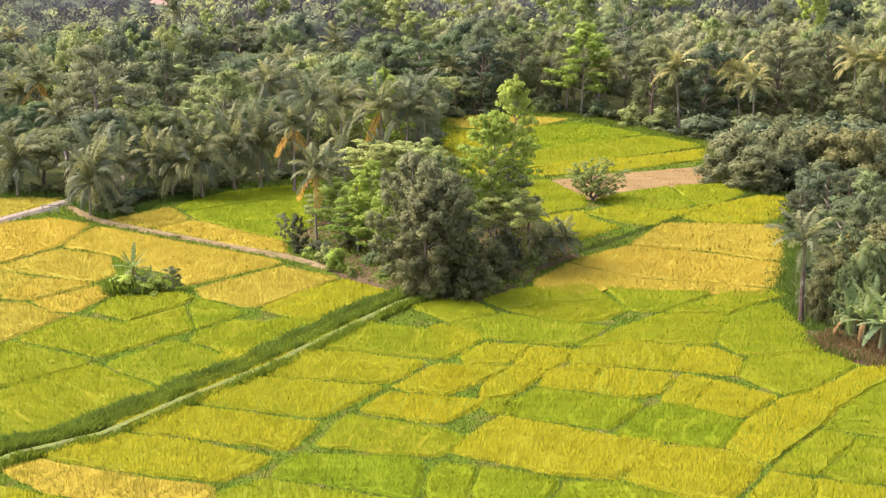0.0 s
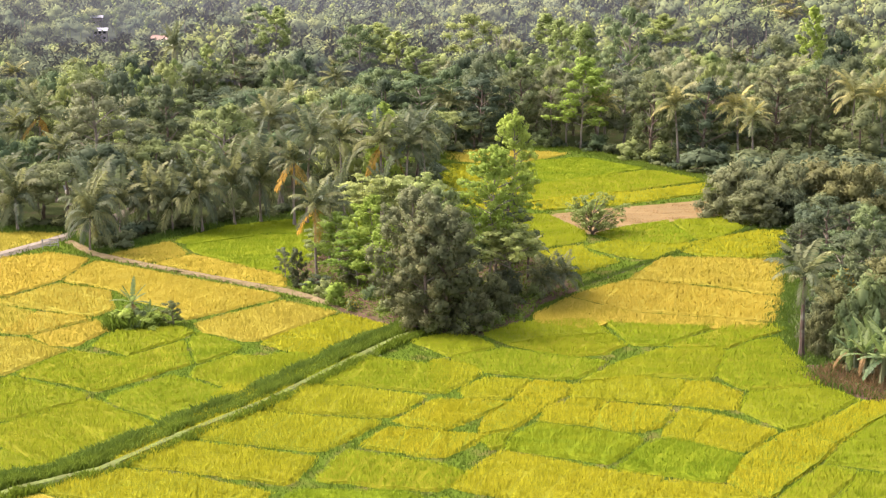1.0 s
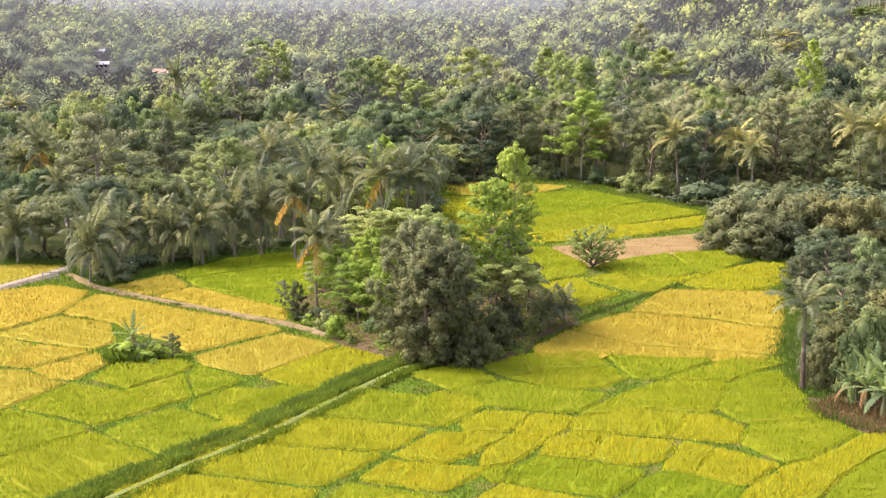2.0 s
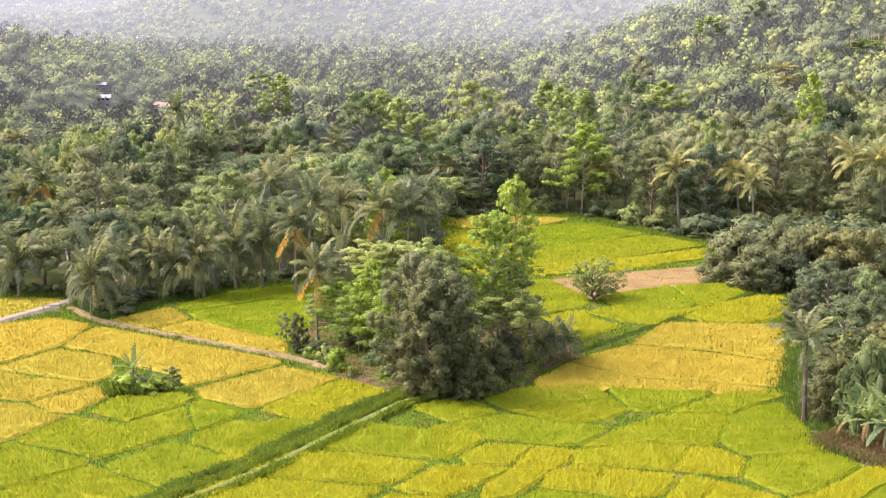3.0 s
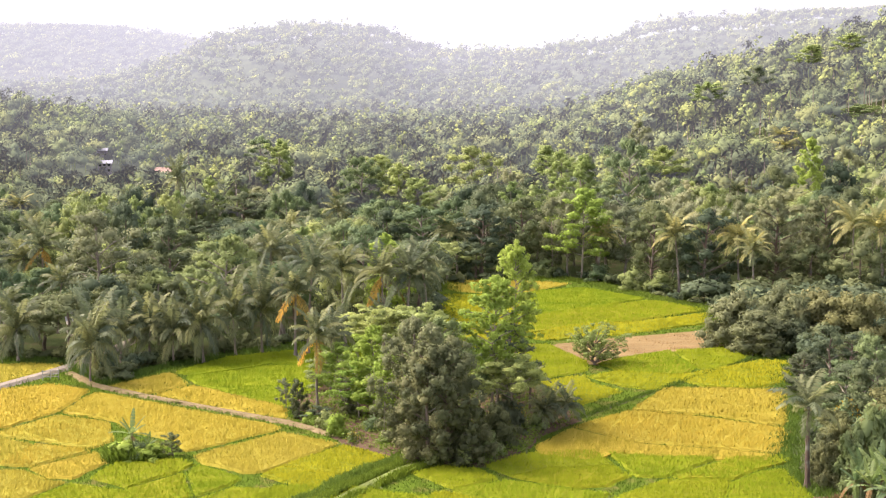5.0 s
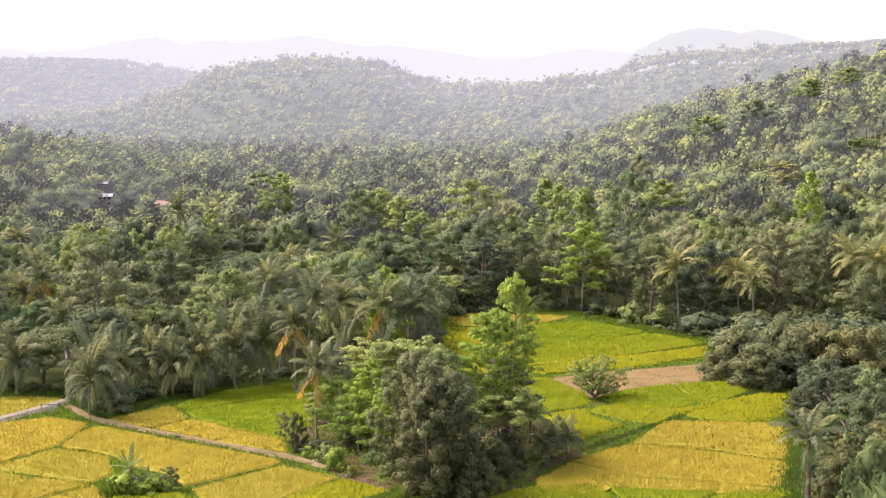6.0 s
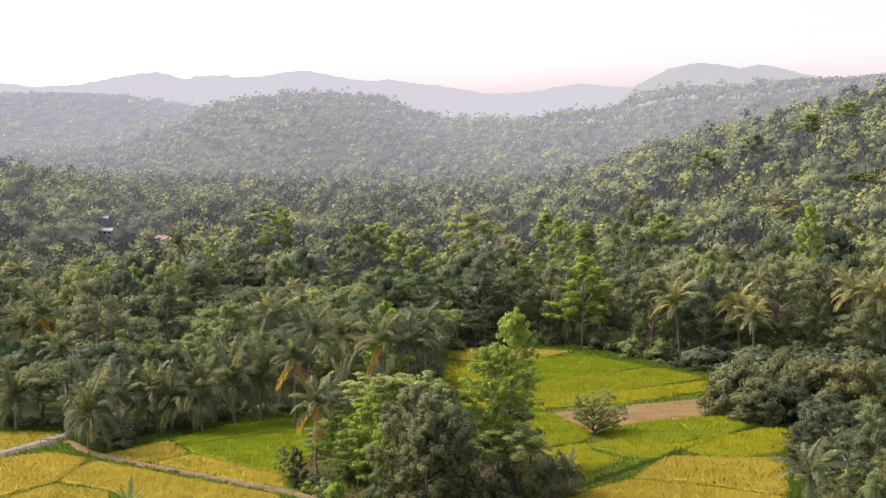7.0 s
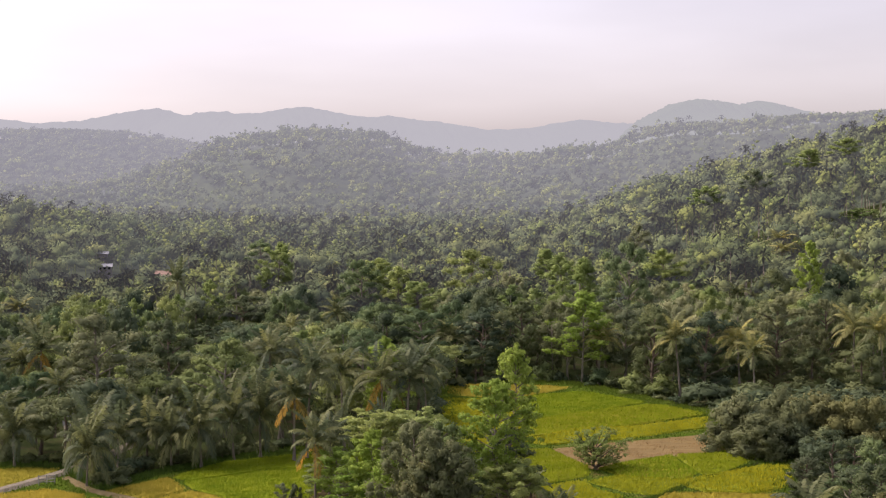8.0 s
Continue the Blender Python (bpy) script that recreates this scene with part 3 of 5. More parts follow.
paddy("lime", (0.9, 163.6), (7.4, 167.4), (15.4, 163.6), (19.2, 162), (17.5, 158.6), (14.8, 155), (10.2, 156), (5, 157.9))
paddy("yellow", (-1.8, 161.6), (0, 162.7), (3.8, 159.8), (4.5, 156.7), (0, 150.6), (-1.3, 150.2))
paddy("yellow", (1.8, 151), (4.8, 155.6), (9.8, 154.9), (7.3, 148.4), (2.6, 148.4))
paddy("yellow", (10.1, 154.5), (14.2, 153.2), (13.2, 148.5), (11, 146.2), (7.7, 147.8))
paddy("yellow", (0, 146.9), (2.5, 148), (6.9, 147.1), (4, 142.7), (0, 138.5), (-2.3, 139.5))
paddy("yellow", (7.3, 146.9), (10.7, 145.3), (9, 141.6), (6.9, 138.5), (3.5, 137), (4.4, 142.1))
paddy("lime", (4.9, 133), (3.5, 136.1), (6.9, 137.9), (5.6, 133.6))
paddy("lime", (15, 154.2), (20.3, 161.1), (26.6, 167.5), (34.2, 167.1), (30.3, 155.3), (24.3, 156.7))
paddy("yellow", (14.5, 152.9), (20.3, 156.1), (27.4, 154.7), (24.1, 146.6), (13.8, 148.8))
paddy("yellow", (27.6, 154.5), (29.9, 154), (32.6, 150.1), (31, 144.7), (24.6, 146.6))
paddy("yellow", (11.3, 145.7), (13.7, 147.9), (16.8, 147.4), (14.9, 139.9), (10, 141.6))
paddy("yellow", (17.1, 147.1), (24.5, 144.9), (24, 142.7), (21.7, 138.8), (19.2, 137.6), (15.1, 139.7))
paddy("green", (7.2, 137.4), (9.7, 140.7), (19.2, 137), (20, 135.6), (16, 129.1), (5.7, 133.1))
paddy("green", (20.7, 135.6), (22.5, 136.1), (29.1, 131.4), (25.8, 124.3), (16.1, 127.8))
paddy("yellow", (21.8, 136.4), (25.3, 144.7), (28.1, 143), (24.6, 134.9))
paddy("yellow", (28.4, 142.8), (33.8, 137.9), (29.3, 132.2), (24.8, 134.8))
paddy("lime", (31.3, 144.5), (33.5, 150.6), (42.2, 152.3), (44.8, 148.1), (37.5, 139.9), (34.9, 138.5))
paddy("lime", (31.3, 156.4), (34.2, 165.9), (37.5, 170), (41.6, 171.7), (42.1, 163.9), (42.3, 153.1), (33.7, 151.2), (32.3, 153.3))
paddy("yellow", (29.3, 131), (34.3, 137.3), (37.3, 138.8), (45.1, 147.1), (51.1, 148.3), (50.3, 145.7), (46.6, 143.9), (40.5, 136.5), (36.2, 130.1), (29, 120.6), (26.2, 124.3))
paddy("lime", (46.3, 142.7), (51.1, 145.7), (44.7, 126), (41.6, 127.1), (38.3, 128.6), (36.6, 129.5), (40.8, 136.1))
paddy("lime", (36.3, 128.9), (38.9, 126.9), (33, 118), (29.5, 119.3), (31.2, 122.2))
paddy("lime", (39.2, 126.8), (41.3, 126), (44.1, 124.1), (41, 114.5), (38.3, 116), (33.4, 117.8))
paddy("yellow", (5.6, 132.4), (15.7, 127.2), (20.4, 125.3), (19.4, 122.4), (15, 117.2), (10, 118), (3.1, 122), (0.7, 123.2), (4, 129.9))
paddy("yellow", (20.8, 124.8), (26, 123.4), (28.8, 120.5), (25, 113.7), (23.4, 109.9), (20.6, 113.1), (15.8, 117))
paddy("green", (0, 120.5), (2.9, 119.9), (1.9, 112.9), (1.2, 107.7), (-1.2, 109.1), (-1.2, 118.7))
paddy("green", (3.3, 119.8), (10.2, 116.8), (8.7, 112.9), (7.4, 107.7), (1.8, 107.7), (2.4, 112.9))
paddy("green", (10.6, 116.4), (15.2, 116.4), (20.2, 112.8), (22.5, 107.7), (8, 107.7))
paddy("yellow", (29, 118.5), (32.1, 116.8), (31.2, 112.5), (29.6, 107.7), (23.7, 107.7), (25.2, 112.2))
paddy("yellow", (32.7, 116.8), (37.9, 114.7), (40.6, 113.3), (38.8, 107.7), (30.3, 107.7))
paddy("lime", (5, 173.7), (9.9, 179.2), (19.4, 180.6), (20, 178.4), (21, 173.9), (12.4, 172.4), (8, 169.4))
paddy("lime", (8.1, 168.9), (12.7, 171.9), (21.1, 173.2), (22.4, 169.2), (19.4, 165.1), (15.8, 163.9))
paddy("lime", (20.8, 180.1), (25.1, 178.2), (35.1, 177.4), (26.6, 168.4), (23.3, 168.4))
paddy("lime", (27.2, 168.4), (36.1, 176.8), (42.8, 177.9), (43.4, 175.2), (38.3, 171.9), (34.6, 167.5))
paddy("gold", (0.7, 323.2), (6.1, 324.4), (20.7, 323.2), (28.2, 319.8), (14.7, 305.4), (0.8, 310.6))
paddy("yellow", (0, 305.4), (14.6, 302.9), (15.4, 278.8), (14, 259.7), (12.1, 249.7), (4, 247.3), (-0.7, 267.4))
paddy("green", (15.1, 303.9), (19.9, 310.1), (31.1, 314.4), (42.7, 300.4), (31.2, 290.9), (15.7, 278.8))
paddy("lime", (15.3, 277.6), (25.4, 286.3), (42.2, 297), (44.6, 297), (52.9, 285.4), (35.3, 273.4), (14.8, 261.6))
paddy("yellow", (14.2, 257.8), (23.9, 269.3), (36.6, 272.2), (52.2, 281.9), (50.3, 271.3), (32.9, 259.7), (17.8, 254.2))
paddy("tan", (18.6, 250.7), (32.6, 257.5), (49.1, 264.2), (49.5, 249.7), (36.6, 242.3), (24.5, 232.9))
paddy("lime", (25.3, 234.4), (31.1, 239.7), (39, 244.9), (41, 229.9), (37.8, 225.6), (28.9, 227))
paddy("lime", (39.6, 244.9), (49, 247.3), (51.3, 239.1), (43, 227), (41.5, 229.9))
paddy("yellow", (22.7, 224.2), (28.4, 228.4), (39.6, 223.6), (32.3, 214.8), (27.7, 217.4))
paddy("yellow", (14.6, 220), (22.6, 225.6), (22.5, 220), (27, 214), (18.8, 203.7), (16.8, 213.5))
paddy("lime", (12.1, 249), (18.2, 250.7), (23.9, 235.9), (22.9, 228.4), (13.8, 221.4))
paddy("yellow", (35.8, 224.2), (44.8, 229.9), (53, 236.6), (57.5, 235.3), (54.2, 221.4), (48, 216.1), (40, 217.4))
paddy("gold", (27, 202.6), (34, 216.1), (39.2, 216.1), (52.4, 214.8), (46.7, 192.7), (37.9, 199.2))
paddy("gold", (17.8, 192.7), (26.6, 201.9), (37.6, 197.4), (46.1, 191.4), (46, 188.6), (43, 179), (24.3, 185.6))
paddy("gold", (12, 182.7), (17.2, 191.6), (24.2, 184.6), (42.3, 177.9), (40.3, 175.4), (27.2, 177.5), (20.5, 179), (18.2, 175.4), (11.7, 178.6))


# ---- tracks, ditches and bund grass ----
def ribbon(name, line, width, z, material, label, category, rough=0.15, crown=0.0, seed=1, kind="structure"):
    """A strip along a line with frayed edges and a crowned or sunken middle."""
    rng = np.random.default_rng(seed)
    pts = []
    for (x0, y0), (x1, y1) in zip(line, line[1:]):
        k = max(1, int(math.hypot(x1 - x0, y1 - y0) / 1.0))
        pts += [(x0 + (x1 - x0) * j / k, y0 + (y1 - y0) * j / k) for j in range(k)]
    pts.append(line[-1])
    v = []
    for i, (x, y) in enumerate(pts):
        a, c = pts[max(0, i - 1)], pts[min(len(pts) - 1, i + 1)]
        d = Vector((c[0] - a[0], c[1] - a[1])).normalized()
        for s in (-1, -0.5, 0, 0.5, 1):
            w = width / 2 * s + (rng.normal(0, rough) if abs(s) == 1 else 0)
            v.append((x - d.y * w, y + d.x * w, z + crown * (1 - s * s) if abs(s) < 1 else min(0.0, z - 0.05)))
    f = [(i * 5 + k, i * 5 + k + 1, i * 5 + k + 6, i * 5 + k + 5) for i in range(len(pts) - 1) for k in range(4)]
    return tagged(new(name, mesh_of(name, v, f, material)), label, category, kind=kind)


def along(line, count, spread, rng):
    """Random places along a line."""
    seg = [math.dist(a, b) for a, b in zip(line, line[1:])]
    cum = np.concatenate([[0], np.cumsum(seg)])
    s = rng.uniform(0, cum[-1], count)
    x, y = np.interp(s, cum, [p[0] for p in line]), np.interp(s, cum, [p[1] for p in line])
    d = np.array(line[-1]) - np.array(line[0])
    d = d / np.linalg.norm(d)
    o = rng.normal(0, 1, count).clip(-2, 2) * spread / 2
    return x - d[1] * o, y + d[0] * o


def tussocks(name, line, count, spread, height, material, label, seed, shift=(0, 0)):
    """Long grass and weeds along a line: many curved blades, nobody could count them."""
    rng = np.random.default_rng(seed)
    x, y = along(line, count, spread, rng)
    x, y = x + shift[0], y + shift[1]
    patch = 0.75 + 0.35 * np.clip(np.sin(x * 0.9 + 1.3 * np.sin(y * 0.5)) + 0.4, 0, 1)
    h = height * rng.uniform(0.5, 1.2, count) * patch
    a, w = rng.uniform(0, math.tau, count), rng.uniform(0.03, 0.08, count)
    bend = rng.normal(0, 0.3, (count, 2)) * h[:, None]
    ca, sa = np.cos(a) * w, np.sin(a) * w
    z = land(x, y)
    v = np.stack([np.stack([x - ca, y - sa, z], -1), np.stack([x + ca, y + sa, z], -1),
                  np.stack([x + bend[:, 0] * 0.4 + ca * 0.8, y + bend[:, 1] * 0.4 + sa * 0.8, z + h * 0.65], -1),
                  np.stack([x + bend[:, 0], y + bend[:, 1], z + h], -1)], 1).reshape(-1, 3)
    return tagged(new(name, mesh_of(name, v, np.arange(4 * count).reshape(-1, 4), material)), label, "grass", kind="stuff")


def bund_growth():
    """Short grass on every strip of field floor that no plot covers."""
    rng = np.random.default_rng(31)
    n = 260000
    y = 112 + 215 * rng.random(n) ** 1.25
    x = rng.uniform(-1, 1, n) * (0.33 * y + 6)
    free = inside(FIELDS, x, y)
    for ob in paddies:
        box = np.array([tuple(p) for p in ob["plan"]])
        near = np.flatnonzero(free & (x > box[:, 0].min()) & (x < box[:, 0].max()) & (y > box[:, 1].min()) & (y < box[:, 1].max()))
        free[near[inside([tuple(p) for p in ob["plan"]], x[near], y[near])]] = False
    x, y = x[free], y[free]
    n = len(x)
    h = rng.uniform(0.15, 0.5, n) * (0.6 + 0.5 * np.clip(np.sin(x * 0.8) * np.sin(y * 0.6) + 0.5, 0, 1))
    a, w = rng.uniform(0, math.pi, n), rng.uniform(0.04, 0.09, n) * y / 150
    ca, sa = np.cos(a) * w, np.sin(a) * w
    v = np.stack([np.stack([x - ca, y - sa, 0 * x], -1), np.stack([x + ca, y + sa, 0 * x], -1), np.stack([x + rng.normal(0, 0.1, n), y + rng.normal(0, 0.1, n), h], -1)], 1).reshape(-1, 3)
    tagged(new("bund_grass", mesh_of("bund_grass", v, np.arange(3 * n).reshape(-1, 3), "bund_grass")), "short green grass on the bunds between plots", "grass", kind="stuff")


bund_growth()
for ob in paddies:
    del ob["plan"]
ISLAND = [(-23, 207), (-20, 196), (-13, 184), (-6, 177.5), (0, 174.5), (5, 173), (10, 178), (13, 188), (19, 196), (20, 206), (12, 222), (-4, 232), (-18, 222)]
bm = bmesh.new()
rim = [bm.verts.new((x, y, 0.0)) for x, y in ISLAND]
shelf = [bm.verts.new((x * 0.93 - 0.1, 200 + (y - 200) * 0.93, 0.5 + 0.2 * math.sin(x))) for x, y in ISLAND]
for i in range(len(rim)):
    bm.faces.new((rim[i], rim[(i + 1) % len(rim)], shelf[(i + 1) % len(rim)], shelf[i]))
bmesh.ops.triangulate(bm, faces=[bm.faces.new(shelf)])
bank = bpy.data.meshes.new("island_ground")
bm.to_mesh(bank)
bm.free()
bank.materials.append(M["soil"])
tagged(new("island_ground", bank), "low brown earth bank under the tree clump", "ground", kind="structure")



def undergrowth():
    """Low plants all over the earth bank under the clump."""
    rng = np.random.default_rng(41)
    n = 40000
    x, y = rng.uniform(-25, 22, n), rng.uniform(172, 234, n)
    keep = inside(ISLAND, x, y) & (np.sin(x * 0.7 + 1.2 * np.sin(y * 0.5)) + rng.normal(0, 0.5, n) > -0.95)
    x, y = x[keep], y[keep]
    n = len(x)
    h = rng.uniform(0.1, 1.0, n) ** 1.5 + 0.35
    v, f = leaves(np.stack([x, y, h], -1), rng.normal(0, 0.7, (n, 3)) + np.array([0, 0, 0.8]), 0.42, 0.2, rng)
    tagged(new("undergrowth", mesh_of("undergrowth", v, f, "weed")), "low leafy undergrowth beneath the tree clump", "undergrowth", kind="stuff")


undergrowth()
DITCH = [(-42.5, 121.0), (-40.6, 123.7), (-34, 128.6), (-27.8, 138.5), (-21, 148.2), (-12.4, 164.1), (-7.3, 173.1), (-3.2, 177.5)]
DITCH_EAST = [(56, 243), (52.3, 239.1), (41.3, 225.8), (31.5, 213.9), (21.6, 201.4), (13.6, 191.8), (8.8, 178.9)]
ROAD = [(-78, 196), (-70.8, 213.3), (-68.8, 218.3), (-64.5, 226.5), (-61.9, 232.5), (-59, 241), (-56, 256)]
FOOTPATH = [(-60.4, 228), (-54.4, 219.3), (-44.6, 211.5), (-31.4, 202.2), (-21.7, 195.6), (-15, 189)]
ribbon("ditch", DITCH, 2.2, 0.03, "ditch", "dark muddy irrigation ditch overgrown with weeds", "ditch", 0.3, 0.0, 2)
ribbon("ditch", DITCH_EAST, 1.8, 0.03, "ditch", "narrow irrigation ditch hidden in grass", "ditch", 0.3, 0.0, 3)
ribbon("road", ROAD, 2.9, 0.4, "concrete", "pale dusty concrete farm road", "road", 0.06, 0.05, 4)
tussocks("bush_grass", [(-43, 177.6), (-36.5, 177.6)], 2600, 2.2, 1.5, "weed", "long green grass round the banana plants in the paddies", 19)
ribbon("earth_bank", [(42.5, 160), (44.5, 154.5), (50.5, 147.5), (57, 141.5), (64, 136)], 4.0, 0.06, "soil", "bare brown earth bank under the banana plants", "ground", 0.7, 0.25, 7)
tussocks("dry_weeds", [(43, 158), (50.5, 148), (57, 142), (64, 136)], 5000, 3.6, 0.9, "leaf_dry", "dry brown weeds and fallen leaves under the banana plants", 17)
tussocks("field_edge_weeds", [(41.5, 159), (49, 147), (56, 140.5), (63, 134)], 3500, 1.6, 0.6, "weed", "green weeds between the earth bank and the rice", 18)
ribbon("footpath", FOOTPATH, 1.7, 0.3, "track", "bare earth footpath between the fields", "path", 0.2, 0.05, 5)
ribbon("footpath", [(x + 1.9, y - 1.4) for x, y in DITCH], 1.5, 0.4, "bund_path", "pale trodden bund path beside the ditch", "path", 0.5, 0.1, 6)
tussocks("ditch_weeds", DITCH, 16000, 0.8, 0.9, "weed", "tall green weeds along the irrigation ditch", 11, (-0.9, 0.65))
tussocks("ditch_weeds", DITCH, 18000, 0.8, 0.95, "weed", "tall green weeds between the ditch and its bund path", 16, (0.5, -0.35))
tussocks("bund_grass", DITCH, 6000, 0.7, 0.8, "bund_grass", "short pale grass along the bund path", 12, (2.7, -2.0))
tussocks("ditch_weeds", DITCH_EAST, 5000, 0.7, 0.45, "weed", "green weeds along the narrow ditch", 13)
tussocks("bund_grass", FOOTPATH, 1800, 3.4, 0.5, "weed", "grass along the earth footpath", 14)
tussocks("bund_grass", ROAD, 3000, 5.5, 0.5, "weed", "grass along the road verge", 15)
for i, line in enumerate((FIELDS[:6], FIELDS[5:10], FIELDS[9:15], FIELDS[14:20])):
    tussocks("field_edge_weeds", [(x, y) for x, y in line], 9000, 3.2, 0.65, "weed", "rank green weeds where the fields meet the woods", 20 + i)


# ---- trees ----
def palm_frond(length, start, bend, rng, leaflets):
    """One feather leaf: a midrib that leaves at an angle and arches over, with two rows of hanging leaflets. It grows along +x."""
    k = 9
    t = np.linspace(0, 1, k)
    el = np.radians(start - bend * t ** 1.25)
    hop = length / (k - 1)
    mid = np.stack([np.concatenate([[0], np.cumsum(np.cos(el[:-1]) * hop)]), 0.03 * length * np.sin(3 * t), np.concatenate([[0], np.cumsum(np.sin(el[:-1]) * hop)])], -1)
    rib = tube(mid[::2], 0.055 * (1.15 - t[::2]), 3)
    s = np.linspace(0.13, 0.99, leaflets)
    c = np.stack([np.interp(s, t, mid[:, i]) for i in range(3)], -1)
    tang = unit(np.gradient(c, axis=0))
    ll = length * 0.24 * np.sin(np.pi * (0.12 + 0.8 * s)) ** 0.6
    out = [rib]
    for side in (-1, 1):
        l = ll * rng.uniform(0.8, 1.15, leaflets)
        d = unit(tang * 0.5 + np.array([0, side * 0.8, 0]) + np.array([0, 0, -0.55]) + rng.normal(0, 0.1, (leaflets, 3)))
        w = tang * (length * 0.6 / leaflets)
        half = c + d * (l * 0.45)[:, None]
        quad = np.stack([c - w * 0.5, half - w, c + d * l[:, None], half + w], 1).reshape(-1, 3)
        out.append((quad, np.arange(4 * leaflets).reshape(-1, 4)))
    return joined(out)


AGES = ((78, 58), (60, 96), (38, 116), (6, 86), (-34, 50))
FRONDS = {}


def frond_mesh(age, leaflets=20, material="frond"):
    """The frond of an age class: 0 upright and young, 3 low and old, 4 hanging."""
    key = (age, leaflets, material)
    if key not in FRONDS:
        rng = np.random.default_rng(300 + len(FRONDS))
        v, f = palm_frond(5.0, *AGES[age], rng, leaflets)
        FRONDS[key] = mesh_of("frond", v, f, material)
    return FRONDS[key]


def palm_trunk(height, lean, rng, r=0.2, rings=10):
    t = np.linspace(0, 1, rings)
    ang = rng.uniform(0, math.tau)
    off = lean * height * (t ** 1.6)
    wob = 0.05 * np.sin(t * 7 + ang)
    pts = np.stack([np.cos(ang) * off + wob, np.sin(ang) * off, t * height], -1)
    rad = r * (1.0 - 0.35 * t) + 0.16 * np.exp(-t * 14)
    v, f = tube(pts, rad, 7)
    return v, f, pts[-1]


def frond_turns(count, rng):
    for i in range(count):
        age = i / (count - 1)
        yield (i * 137.5 + rng.uniform(-14, 14)) % 360, age


def coconut_palm(variant, parts=True, young=False):
    """A coconut palm 12 m high to the top of its trunk; variants differ in lean, leaf count and droop."""
    rng = np.random.default_rng(50 + variant)
    h = 4.2 if young else 10.0
    ob = root("coconut_palm", "short young coconut palm with long arching feather leaves" if young else "coconut palm with arching feather leaves and a slim grey trunk", "palm", "coconut palms")
    v, f, top = palm_trunk(h, (0.02, 0.1, 0.16, 0.05)[variant % 4], rng, 0.29 if variant == 4 else 0.2)
    part("trunk", mesh_of("trunk", v, f, "bark_dark" if variant == 4 else "bark_palm"), ob)
    count = (20, 18, 22, 19, 14, 20, 17)[variant] if parts else 15
    crown = []
    for turn, age in frond_turns(count, rng):
        old = min(3, int(age * 4))
        dry = age > 0.86 and variant == 0 and parts and not young
        m = Matrix.Translation(top) @ pose(0, 0, 0.1 - 0.3 * age, 0, rng.uniform(-9, 9), turn) @ Matrix.Diagonal((*(rng.uniform(0.85, 1.1) * (1.2 if young else 1.0),) * 3, 1))
        me = frond_mesh(4 if dry else old, 28 if parts else 12, "frond_yellow" if dry else "frond_pale" if variant > 4 else "frond")
        if parts:
            leaf = part("frond", me, ob, "yellowing dry frond" if dry else "")
            leaf.matrix_basis = m
        else:
            co = np.empty(len(me.vertices) * 3, np.float32)
            me.vertices.foreach_get("co", co)
            co = co.reshape(-1, 3) @ np.array(m.to_3x3()).T + np.array(m.translation)
            crown.append((co, faces_of(me)))
    if not parts:
        v, f = joined(crown)
        part("crown", mesh_of("crown", v, f, "frond"), ob)
    for i in range(4 if parts and not young else 0):
        a = rng.uniform(0, math.tau)
        c = np.array(top) + np.array([math.cos(a) * 0.34, math.sin(a) * 0.34, -0.25 - 0.2 * rng.random()])
        v, f = tube([c + np.array([0, 0, z]) for z in (-0.17, -0.1, 0.05, 0.16)], [0.04, 0.13, 0.14, 0.03], 6)
        part("coconut", mesh_of("coconut", v, f, "nut"), ob)
    return ob


def faces_of(me):
    f = np.empty(len(me.polygons) * 4, np.int32)
    me.polygons.foreach_get("vertices", f)
    return f.reshape(-1, 4)


def areca_palm(variant):
    rng = np.random.default_rng(80 + variant)
    ob = root("areca_palm", "slender areca palm with thin pale stem and small leaf tuft", "palm", "areca palms")
    v, f, top = palm_trunk(10.0, 0.02, rng, 0.09)
    part("trunk", mesh_of("trunk", v, f, "bark_palm"), ob)
    for turn, age in frond_turns(9, rng):
        leaf = part("frond", frond_mesh(min(3, int(age * 4)), 12), ob)
        leaf.matrix_basis = Matrix.Translation(top) @ pose(0, 0, 0, 0, rng.uniform(-8, 8), turn) @ Matrix.Diagonal((0.42, 0.42, 0.42, 1))
    return ob


